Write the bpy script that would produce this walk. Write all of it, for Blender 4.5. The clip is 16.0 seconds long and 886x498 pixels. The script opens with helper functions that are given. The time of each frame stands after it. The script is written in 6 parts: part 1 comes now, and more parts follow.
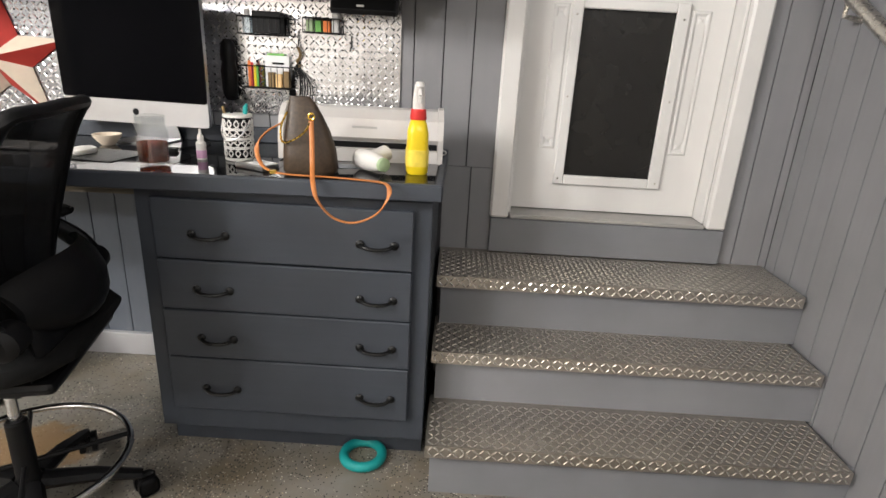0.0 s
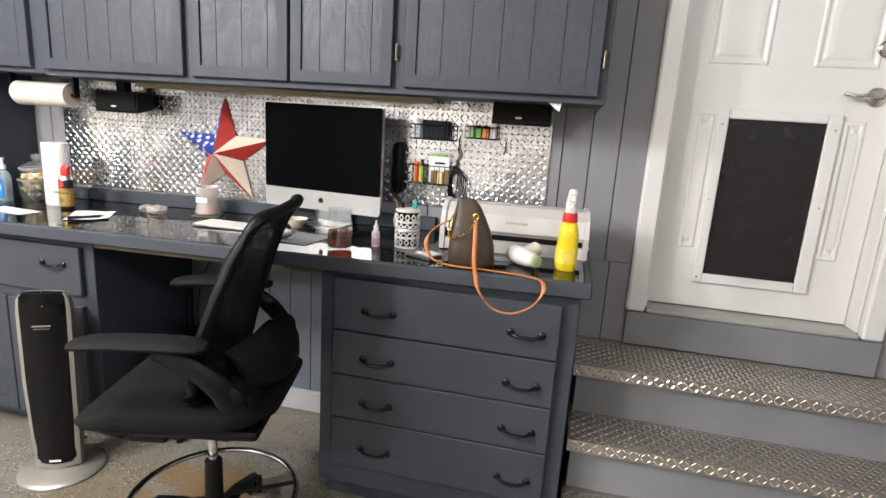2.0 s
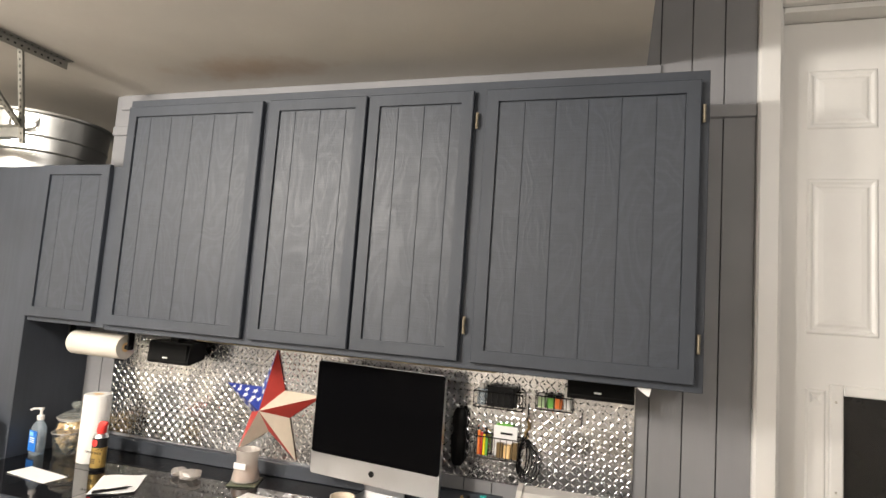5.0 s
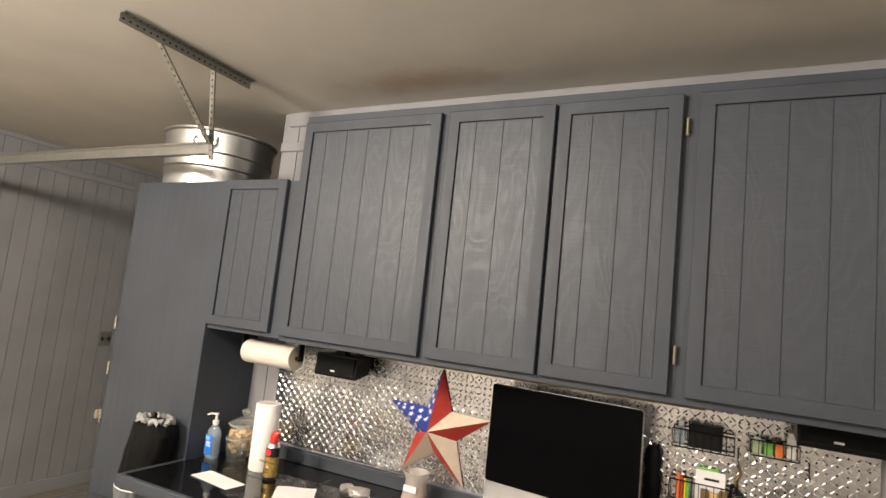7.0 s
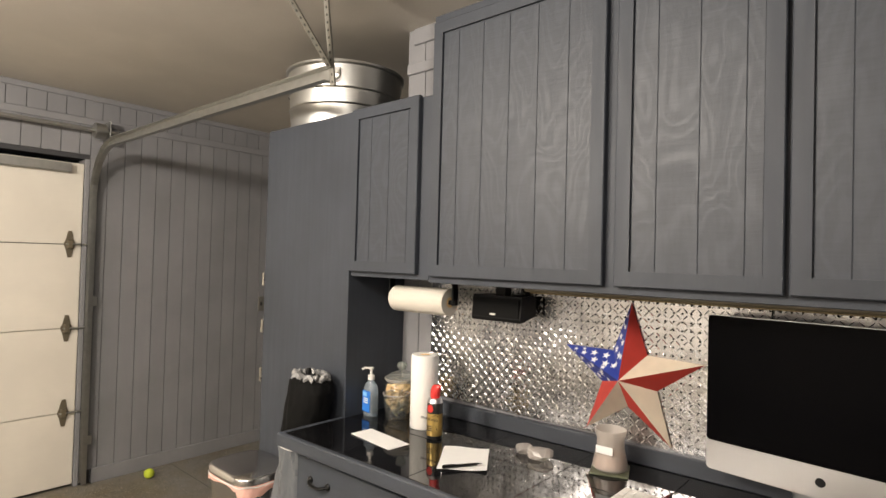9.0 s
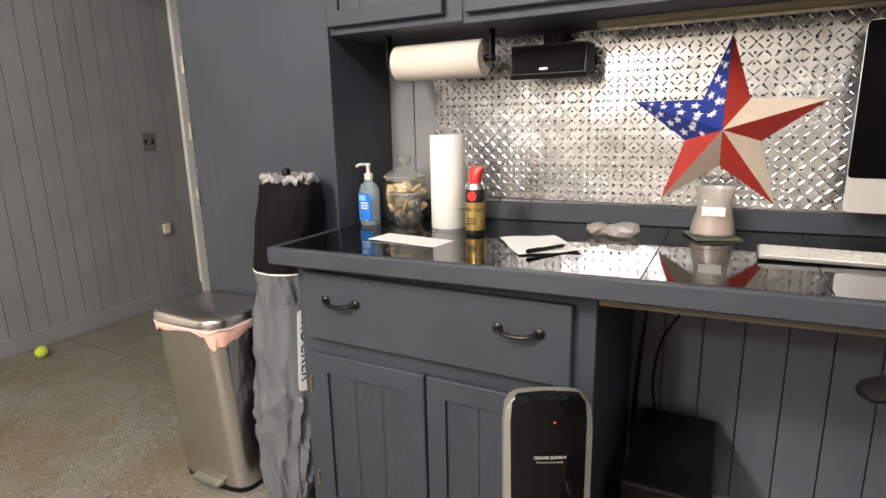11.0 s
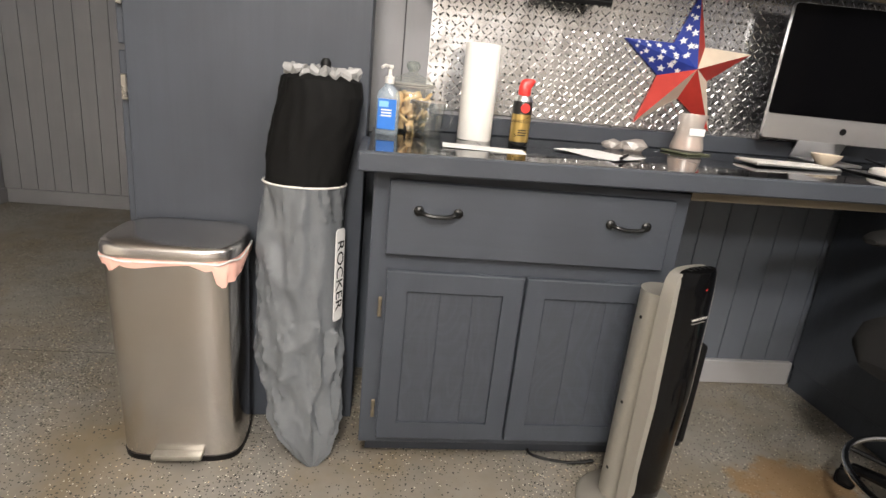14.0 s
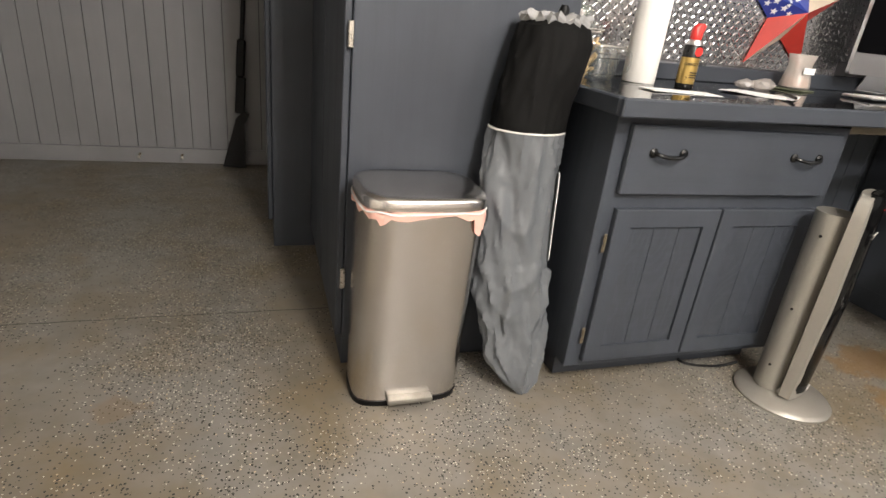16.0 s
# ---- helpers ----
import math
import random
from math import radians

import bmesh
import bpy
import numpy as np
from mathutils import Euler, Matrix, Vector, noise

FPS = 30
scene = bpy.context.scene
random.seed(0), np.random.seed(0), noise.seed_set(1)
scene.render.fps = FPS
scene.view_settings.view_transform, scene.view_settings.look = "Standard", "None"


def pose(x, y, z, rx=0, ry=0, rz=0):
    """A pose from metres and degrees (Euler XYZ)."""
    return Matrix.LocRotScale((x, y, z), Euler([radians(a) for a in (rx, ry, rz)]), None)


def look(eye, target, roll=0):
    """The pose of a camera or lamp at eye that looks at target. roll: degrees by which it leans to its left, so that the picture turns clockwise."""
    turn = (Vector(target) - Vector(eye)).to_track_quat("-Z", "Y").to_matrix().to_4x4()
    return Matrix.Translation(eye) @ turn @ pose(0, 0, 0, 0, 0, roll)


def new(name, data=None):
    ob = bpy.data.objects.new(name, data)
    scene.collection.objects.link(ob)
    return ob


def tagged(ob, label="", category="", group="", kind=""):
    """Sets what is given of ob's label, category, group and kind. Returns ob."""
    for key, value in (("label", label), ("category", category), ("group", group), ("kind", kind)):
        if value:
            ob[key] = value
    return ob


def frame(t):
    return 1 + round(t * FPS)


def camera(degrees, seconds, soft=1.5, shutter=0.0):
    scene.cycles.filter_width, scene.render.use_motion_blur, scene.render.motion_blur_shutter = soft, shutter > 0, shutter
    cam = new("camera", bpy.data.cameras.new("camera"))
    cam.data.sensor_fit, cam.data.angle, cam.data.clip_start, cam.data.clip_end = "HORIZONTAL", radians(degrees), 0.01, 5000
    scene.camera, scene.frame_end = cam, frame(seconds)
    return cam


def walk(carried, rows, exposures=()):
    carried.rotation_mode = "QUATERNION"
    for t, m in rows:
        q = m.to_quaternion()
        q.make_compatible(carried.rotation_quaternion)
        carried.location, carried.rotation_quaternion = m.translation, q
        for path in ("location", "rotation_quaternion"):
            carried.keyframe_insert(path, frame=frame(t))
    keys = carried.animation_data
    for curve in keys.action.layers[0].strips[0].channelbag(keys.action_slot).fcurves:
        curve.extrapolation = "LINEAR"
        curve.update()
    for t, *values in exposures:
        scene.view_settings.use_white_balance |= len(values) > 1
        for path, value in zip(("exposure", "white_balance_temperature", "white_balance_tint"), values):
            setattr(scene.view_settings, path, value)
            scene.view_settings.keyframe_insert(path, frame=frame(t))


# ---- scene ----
cam = camera(77.4, 16.0)
PATH = [
    (0, (0.024, 0.021, 1.262), (-0.002, 1.91, 0.605), 3.2),
    (0.5, (-0.028, -0.049, 1.24), (-0.18, 1.813, 0.526), 2.7),
    (1, (-0.055, -0.096, 1.254), (-0.327, 1.761, 0.564), 2.1),
    (1.5, (-0.084, -0.118, 1.299), (-0.446, 1.751, 0.688), 3.0),
    (2, (-0.099, -0.135, 1.365), (-0.521, 1.769, 0.922), 3.7),
    (2.5, (-0.109, -0.141, 1.425), (-0.545, 1.782, 1.087), 4.2),
    (3, (-0.141, -0.09, 1.499), (-0.623, 1.832, 1.232), 4.2),
    (3.5, (-0.175, -0.013, 1.562), (-0.673, 1.919, 1.426), 4.2),
    (4, (-0.202, 0.025, 1.612), (-0.756, 1.947, 1.614), 3.5),
    (4.2, (-0.21, 0.035, 1.628), (-0.776, 1.952, 1.687), 3.5),
    (6.3, (-0.467, 0.022, 1.67), (-1.264, 1.841, 1.909), 5.9),
    (6.5, (-0.511, 0.018, 1.666), (-1.362, 1.812, 1.901), 6.2),
    (7, (-0.595, 0.032, 1.652), (-1.517, 1.795, 1.865), 6.0),
    (7.5, (-0.7, 0.089, 1.642), (-1.719, 1.797, 1.855), 4.9),
    (8, (-0.777, 0.172, 1.627), (-1.961, 1.772, 1.832), 3.9),
    (8.5, (-0.844, 0.246, 1.587), (-2.117, 1.783, 1.713), 3.0),
    (8.7, (-0.854, 0.281, 1.572), (-2.167, 1.787, 1.663), 1.9),
    (10.8, (-1.505, 0.399, 1.221), (-2.485, 2.106, 0.866), -0.0),
    (11, (-1.566, 0.406, 1.208), (-2.471, 2.134, 0.765), -1.2),
    (11.5, (-1.662, 0.408, 1.152), (-2.401, 2.174, 0.574), 0.7),
    (12, (-1.82, 0.331, 1.112), (-2.311, 2.166, 0.487), 1.8),
    (12.5, (-1.989, 0.248, 1.085), (-2.326, 2.087, 0.375), 1.2),
    (13, (-2.159, 0.244, 1.058), (-2.307, 2.137, 0.43), 1.4),
    (13.5, (-2.376, 0.243, 1.068), (-2.342, 2.132, 0.413), 3.4),
    (14, (-2.593, 0.195, 1.075), (-2.341, 2.088, 0.483), 5.9),
    (14.5, (-2.839, 0.141, 1.097), (-2.484, 2.023, 0.522), 5.8),
    (15, (-3.033, 0.17, 1.052), (-2.551, 1.998, 0.398), 6.1),
    (15.5, (-3.258, 0.232, 1.042), (-2.768, 2.012, 0.275), 4.9),
    (16, (-3.462, 0.291, 1.034), (-2.851, 2.031, 0.261), 6.4),
]
EXPOSURES = [(0, -0.08, 6000, 10), (1.5, 0.03, 5900, 10), (3, -0.06, 5850, 9), (4.2, -0.06, 6100, 9), (6.3, -0.27, 6900, 11), (7.5, -0.33, 6900, 11), (8.7, -0.52, 6850, 11), (10.8, -0.40, 6400, 11), (13, -0.32, 6250, 11), (14.5, -0.24, 6300, 11), (16, -0.26, 6300, 11)]
walk(cam, [(t, look(eye, target, roll)) for t, eye, target, roll in PATH], EXPOSURES)

# ---- world and lights ----
world = bpy.data.worlds.new("world")
scene.world = world
world.use_nodes = True
world.node_tree.nodes["Background"].inputs[0].default_value = (0.5, 0.55, 0.6, 1)
world.node_tree.nodes["Background"].inputs[1].default_value = 0.005


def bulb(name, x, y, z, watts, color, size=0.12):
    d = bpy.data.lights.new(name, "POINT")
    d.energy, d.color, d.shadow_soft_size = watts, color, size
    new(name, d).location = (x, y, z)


# unseen bulbs for the garage bay and the stair alcove, all behind the walk's view; lamp_bay follows cast shadows, the
# other three are added to balance brightness and reflections
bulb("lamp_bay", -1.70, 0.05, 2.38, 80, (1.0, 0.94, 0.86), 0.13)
bulb("lamp_rear_added", -2.70, -2.10, 2.36, 200, (1.0, 0.94, 0.87), 0.14)
bulb("lamp_west_added", -2.80, -0.45, 2.36, 225, (1.0, 0.92, 0.82), 0.13)
bulb("lamp_alcove_added", 0.75, -0.9, 2.60, 56, (1.0, 0.94, 0.87), 0.16)


# ---- materials ----
def material(name):
    m = bpy.data.materials.new(name)
    m.use_nodes = True
    nt = m.node_tree
    return m, nt, nt.nodes["Principled BSDF"]


def mix_rgb(nt, fac, a, b, mode="MIX"):
    n = nt.nodes.new("ShaderNodeMix")
    n.data_type, n.blend_type = "RGBA", mode
    for sock, v in ((n.inputs[0], fac), (n.inputs[6], a), (n.inputs[7], b)):
        if hasattr(v, "is_linked"):
            nt.links.new(v, sock)
        else:
            sock.default_value = v if isinstance(v, (int, float)) else (*v[:3], 1)
    return n.outputs[2]


def coords(nt, scale=(1, 1, 1)):
    tc = nt.nodes.new("ShaderNodeNewGeometry")
    mp = nt.nodes.new("ShaderNodeMapping")
    mp.inputs["Scale"].default_value = scale
    nt.links.new(tc.outputs["Position"], mp.inputs[0])
    return mp.outputs[0]


def noise_tex(nt, vec, scale, detail=4, rough=0.55, distortion=0.0):
    n = nt.nodes.new("ShaderNodeTexNoise")
    n.inputs["Scale"].default_value, n.inputs["Detail"].default_value = scale, detail
    n.inputs["Roughness"].default_value, n.inputs["Distortion"].default_value = rough, distortion
    nt.links.new(vec, n.inputs["Vector"])
    return n.outputs["Fac"]


def ramp(nt, fac, stops):
    n = nt.nodes.new("ShaderNodeValToRGB")
    while len(n.color_ramp.elements) < len(stops):
        n.color_ramp.elements.new(0.5)
    for e, (p, c) in zip(n.color_ramp.elements, stops):
        e.position, e.color = p, (*c, 1) if not isinstance(c, (int, float)) else (c, c, c, 1)
    nt.links.new(fac, n.inputs[0])
    return n.outputs[0]


def bump(nt, bsdf, height, strength, distance=0.002):
    b = nt.nodes.new("ShaderNodeBump")
    b.inputs["Strength"].default_value, b.inputs["Distance"].default_value = strength, distance
    nt.links.new(height, b.inputs["Height"])
    nt.links.new(b.outputs[0], bsdf.inputs["Normal"])


def paint(name, color, rough=0.5, grain=(1, 1, 1), vary=0.12, relief=0.15, gscale=30, spread=0.0):
    """Painted wood or board: brush and grain relief, faint patches, a slight change from piece to piece."""
    m, nt, b = material(name)
    v = coords(nt, grain)
    big = noise_tex(nt, coords(nt), 3.0, 3)
    fine = noise_tex(nt, v, gscale, 6, 0.65, 0.4)
    dark = tuple(c * (1 - vary) for c in color)
    light = tuple(min(1, c * (1 + vary)) for c in color)
    col = mix_rgb(nt, ramp(nt, big, [(0.35, 0.0), (0.65, 1.0)]), dark, light)
    col = mix_rgb(nt, ramp(nt, fine, [(0.3, 0.0), (0.75, 0.35)]), col, dark)
    if spread:
        oi = nt.nodes.new("ShaderNodeObjectInfo")
        col = mix_rgb(nt, ramp(nt, oi.outputs["Random"], [(0.0, 0.0), (1.0, spread)]), col, tuple(c * 0.7 for c in color))
    nt.links.new(col, b.inputs["Base Color"])
    nt.links.new(ramp(nt, fine, [(0.2, max(0.0, rough - 0.08)), (0.8, min(1.0, rough + 0.1))]), b.inputs["Roughness"])
    if relief:
        bump(nt, b, fine, relief)
    return m


def plain(name, color, rough=0.5, metal=0.0, vary=0.06, nscale=60, relief=0.0, coat=0.0):
    m, nt, b = material(name)
    n = noise_tex(nt, coords(nt), nscale, 4)
    col = mix_rgb(nt, n, tuple(c * (1 - vary) for c in color), tuple(min(1, c * (1 + vary)) for c in color))
    nt.links.new(col, b.inputs["Base Color"])
    nt.links.new(ramp(nt, n, [(0.2, max(0.0, rough - 0.05)), (0.8, min(1.0, rough + 0.05))]), b.inputs["Roughness"])
    b.inputs["Metallic"].default_value = metal
    b.inputs["Coat Weight"].default_value = coat
    if relief:
        bump(nt, b, n, relief)
    return m


def glass(name, color=(0.96, 0.97, 0.97), rough=0.03, body=None, cover=0.0):
    """A thin clear wall: tinted see-through with a little gloss, and a share of cloudy body colour if given."""
    m, nt, b = material(name)
    tr, gl, mx = (nt.nodes.new(k) for k in ("ShaderNodeBsdfTransparent", "ShaderNodeBsdfGlossy", "ShaderNodeMixShader"))
    tr.inputs[0].default_value = (*color, 1)
    gl.inputs["Roughness"].default_value = rough
    mx.inputs[0].default_value = 0.065
    src = tr.outputs[0]
    if body:
        df, m2 = nt.nodes.new("ShaderNodeBsdfDiffuse"), nt.nodes.new("ShaderNodeMixShader")
        df.inputs[0].default_value = (*body, 1)
        m2.inputs[0].default_value = cover
        nt.links.new(tr.outputs[0], m2.inputs[1])
        nt.links.new(df.outputs[0], m2.inputs[2])
        src = m2.outputs[0]
    nt.links.new(src, mx.inputs[1])
    nt.links.new(gl.outputs[0], mx.inputs[2])
    nt.nodes.remove(b)
    nt.links.new(mx.outputs[0], nt.nodes["Material Output"].inputs["Surface"])
    return m


def brushed(name, color, rough, along, metal=1.0, smudge=0.05, relief=0.02, turn=0.0):
    m, nt, b = material(name)
    st = noise_tex(nt, coords(nt, along), 240, 3, 0.6)
    bl = noise_tex(nt, coords(nt), 4, 3, 0.5)
    col = mix_rgb(nt, st, tuple(c * 0.92 for c in color), color)
    nt.links.new(col, b.inputs["Base Color"])
    nt.links.new(ramp(nt, bl, [(0.3, rough), (0.75, rough + smudge)]), b.inputs["Roughness"])
    b.inputs["Metallic"].default_value = metal
    b.inputs["Anisotropic"].default_value = 0.6 if turn else 0.5
    b.inputs["Anisotropic Rotation"].default_value = turn
    bump(nt, b, st, relief, 0.001)
    return m


def plate_metal(name, color, rough, warp):
    """Tread plate: slightly buckled sheet with scuffs."""
    m, nt, b = material(name)
    big = noise_tex(nt, coords(nt), 5.0, 2, 0.5)
    sm = noise_tex(nt, coords(nt), 55, 5, 0.65)
    col = mix_rgb(nt, ramp(nt, sm, [(0.3, 0.0), (0.7, 1.0)]), tuple(c * 0.78 for c in color), color)
    nt.links.new(col, b.inputs["Base Color"])
    nt.links.new(ramp(nt, sm, [(0.3, rough), (0.8, rough + 0.15)]), b.inputs["Roughness"])
    b.inputs["Metallic"].default_value = 1.0
    ad = nt.nodes.new("ShaderNodeMath")
    ad.operation = "MULTIPLY_ADD"
    nt.links.new(sm, ad.inputs[0])
    ad.inputs[1].default_value = 0.005
    nt.links.new(big, ad.inputs[2])
    bump(nt, b, ad.outputs[0], warp, 0.05)
    return m


def floor_epoxy():
    m, nt, b = material("flaked_epoxy_floor")
    v = coords(nt)
    base = mix_rgb(nt, noise_tex(nt, v, 1.6, 4), (0.175, 0.165, 0.145), (0.25, 0.24, 0.22))
    base = mix_rgb(nt, ramp(nt, noise_tex(nt, v, 2.6, 5, 0.65), [(0.40, 0.0), (0.66, 0.95)]), base, (0.17, 0.135, 0.085))
    base = mix_rgb(nt, ramp(nt, noise_tex(nt, coords(nt, (1.3, 0.9, 1)), 3.1, 3, 0.6), [(0.5, 0.0), (0.8, 0.5)]), base, (0.195, 0.19, 0.175))
    base = mix_rgb(nt, ramp(nt, noise_tex(nt, v, 9, 5, 0.6), [(0.4, 0.0), (0.75, 0.4)]), base, (0.10, 0.095, 0.08))
    rough_in = noise_tex(nt, v, 6, 4)
    # saw-cut joint across the bay
    sx = nt.nodes.new("ShaderNodeSeparateXYZ")
    nt.links.new(v, sx.inputs[0])
    jy = nt.nodes.new("ShaderNodeMath")
    jy.operation = "MULTIPLY_ADD"
    nt.links.new(noise_tex(nt, v, 14, 3), jy.inputs[0])
    jy.inputs[1].default_value = 0.012
    nt.links.new(sx.outputs[1], jy.inputs[2])
    jd = nt.nodes.new("ShaderNodeMath")
    jd.operation = "COMPARE"
    nt.links.new(jy.outputs[0], jd.inputs[0])
    jd.inputs[1].default_value, jd.inputs[2].default_value = 2.114, 0.0028
    base = mix_rgb(nt, jd.outputs[0], base, (0.05, 0.045, 0.038))
    for scale, cut, col in ((122, 0.17, (0.72, 0.69, 0.60)), (156, 0.18, (0.55, 0.52, 0.45)), (95, 0.13, (0.45, 0.36, 0.25)), (122, 0.195, (0.02, 0.019, 0.016)), (150, 0.19, (0.035, 0.031, 0.025))):
        vo = nt.nodes.new("ShaderNodeTexVoronoi")
        vo.inputs["Scale"].default_value = scale
        wob = nt.nodes.new("ShaderNodeVectorMath")
        wob.operation = "ADD"
        wob.inputs[1].default_value = (scale * 0.013, scale * 0.007, 0)
        nt.links.new(v, wob.inputs[0])
        nt.links.new(wob.outputs[0], vo.inputs["Vector"])
        sep = nt.nodes.new("ShaderNodeSeparateColor")
        nt.links.new(vo.outputs["Color"], sep.inputs[0])
        # only some cells carry a flake, more of them where the broadcast was dense
        dens = nt.nodes.new("ShaderNodeMath")
        dens.operation = "MULTIPLY_ADD"
        nt.links.new(noise_tex(nt, v, 2.3, 3), dens.inputs[0])
        dens.inputs[1].default_value, dens.inputs[2].default_value = (1.0, -0.32) if col[0] < 0.1 else (1.0, -0.39)
        pick = nt.nodes.new("ShaderNodeMath")
        pick.operation = "LESS_THAN"
        nt.links.new(sep.outputs[0], pick.inputs[0])
        nt.links.new(dens.outputs[0], pick.inputs[1])
        near = nt.nodes.new("ShaderNodeMath")
        near.operation = "LESS_THAN"
        nt.links.new(vo.outputs["Distance"], near.inputs[0])
        near.inputs[1].default_value = cut * 1.9
        both = nt.nodes.new("ShaderNodeMath")
        both.operation = "MULTIPLY"
        nt.links.new(pick.outputs[0], both.inputs[0])
        nt.links.new(near.outputs[0], both.inputs[1])
        base = mix_rgb(nt, both.outputs[0], base, col)
    # rust-brown stains on the bay floor
    for cx, cy, rx, ry, share in ((-1.28, 1.46, 0.40, 0.26, 0.72), (-1.46, 1.20, 0.24, 0.30, 0.72), (-3.84, 1.63, 0.16, 0.10, 0.3), (-1.05, 1.15, 0.26, 0.20, 0.6)):
        mp = nt.nodes.new("ShaderNodeMapping")
        mp.inputs["Location"].default_value = (-cx / rx, -cy / ry, 0)
        mp.inputs["Scale"].default_value = (1 / rx, 1 / ry, 0)
        nt.links.new(v, mp.inputs[0])
        ln = nt.nodes.new("ShaderNodeVectorMath")
        ln.operation = "LENGTH"
        nt.links.new(mp.outputs[0], ln.inputs[0])
        wv = nt.nodes.new("ShaderNodeMath")
        wv.operation = "MULTIPLY_ADD"
        nt.links.new(noise_tex(nt, v, 12, 4, 0.6), wv.inputs[0])
        wv.inputs[1].default_value = 1.0
        nt.links.new(ln.outputs["Value"], wv.inputs[2])
        base = mix_rgb(nt, ramp(nt, wv.outputs[0], [(0.85, share), (1.15, 0.0)]), base, (0.20, 0.115, 0.04))
    nt.links.new(base, b.inputs["Base Color"])
    nt.links.new(ramp(nt, rough_in, [(0.3, 0.42), (0.75, 0.6)]), b.inputs["Roughness"])
    bump(nt, b, noise_tex(nt, v, 160, 3), 0.12, 0.001)
    return m


def plywood():
    """Slate paint over rough-sawn plywood: long figured grain that shows as relief and dull streaks."""
    m, nt, b = material("slate_paint_plywood")
    oi = nt.nodes.new("ShaderNodeObjectInfo")
    sh = nt.nodes.new("ShaderNodeVectorMath")
    sh.operation = "MULTIPLY_ADD"
    cx = nt.nodes.new("ShaderNodeCombineXYZ")
    nt.links.new(oi.outputs["Random"], cx.inputs[0])
    nt.links.new(oi.outputs["Random"], cx.inputs[2])
    nt.links.new(cx.outputs[0], sh.inputs[0])
    sh.inputs[1].default_value = (3, 0, 7)
    nt.links.new(coords(nt), sh.inputs[2])
    mp = nt.nodes.new("ShaderNodeMapping")
    mp.inputs["Scale"].default_value = (1, 1, 0.16)
    nt.links.new(sh.outputs[0], mp.inputs[0])
    # rotary-cut figure: contour rings of a long, slow noise
    mp2 = nt.nodes.new("ShaderNodeMapping")
    mp2.inputs["Scale"].default_value = (1, 1, 0.42)
    nt.links.new(sh.outputs[0], mp2.inputs[0])
    wave = nt.nodes.new("ShaderNodeMath")
    wave.operation = "MULTIPLY"
    nt.links.new(noise_tex(nt, mp2.outputs[0], 5.5, 2, 0.45, 0.4), wave.inputs[0])
    wave.inputs[1].default_value = 95.0
    rings = nt.nodes.new("ShaderNodeMath")
    rings.operation = "SINE"
    nt.links.new(wave.outputs[0], rings.inputs[0])
    ring = ramp(nt, rings.outputs[0], [(0.0, 0.5), (1.0, 1.0)])
    fine = noise_tex(nt, mp.outputs[0], 120, 5, 0.7)
    saw = noise_tex(nt, coords(nt, (0.06, 1, 1)), 130, 3, 0.65)
    h = mix_rgb(nt, 0.58, ring, fine)
    h = mix_rgb(nt, 0.36, h, saw)
    col = mix_rgb(nt, ramp(nt, h, [(0.3, 0.0), (0.7, 1.0)]), tuple(c * 0.82 for c in CAB), tuple(c * 1.14 for c in CAB))
    col = mix_rgb(nt, ramp(nt, oi.outputs["Random"], [(0.0, 0.0), (1.0, 0.2)]), col, tuple(c * 0.8 for c in CAB))
    nt.links.new(col, b.inputs["Base Color"])
    nt.links.new(ramp(nt, h, [(0.3, 0.64), (0.75, 0.42)]), b.inputs["Roughness"])
    bump(nt, b, h, 0.6, 0.002)
    return m


CAB = (0.040, 0.047, 0.060)
M_CAB = paint("slate_paint_cabinet", CAB, 0.58, (1, 1, 0.06), 0.12, 0.3, 40)
M_PLY = plywood()
M_CAB.node_tree.nodes["Principled BSDF"].inputs["Specular IOR Level"].default_value = 0.42
M_PLY.node_tree.nodes["Principled BSDF"].inputs["Specular IOR Level"].default_value = 0.45
M_CABH = paint("slate_paint_flat_grain", CAB, 0.55, (0.06, 1, 1), 0.12, 0.2, 40)
M_WALL = paint("grey_paint_siding", (0.235, 0.235, 0.247), 0.55, (1, 1, 0.08), 0.08, 0.3, 30, 0.2)
# boards below the worktop get a darker, bluer colour than those above
M_UNDER = paint("slate_blue_siding_tone", (0.115, 0.130, 0.155), 0.5, (1, 1, 0.08), 0.08, 0.3, 30, 0.2)
M_TRIM = paint("grey_paint_trim", (0.235, 0.235, 0.247), 0.5, (1, 1, 1), 0.08, 0.1, 30)
M_BACK = plain("dark_groove", (0.05, 0.05, 0.054), 0.8)
M_RISER = paint("grey_paint_riser", (0.20, 0.205, 0.22), 0.5, (0.1, 1, 1), 0.08, 0.12, 20)
M_BASE = paint("pale_grey_baseboard", (0.36, 0.36, 0.37), 0.5, (0.1, 1, 1), 0.08, 0.1, 20)
M_WHITE = paint("white_door_paint", (0.74, 0.73, 0.71), 0.4, (1, 1, 0.3), 0.03, 0.05, 40)
M_GDOOR = paint("cream_garage_door_paint", (0.72, 0.68, 0.60), 0.45, (1, 0.2, 1), 0.05, 0.08, 40)
M_CEIL = paint("off_white_ceiling_paint", (0.62, 0.58, 0.52), 0.75, (1, 1, 1), 0.04, 0.15, 90)


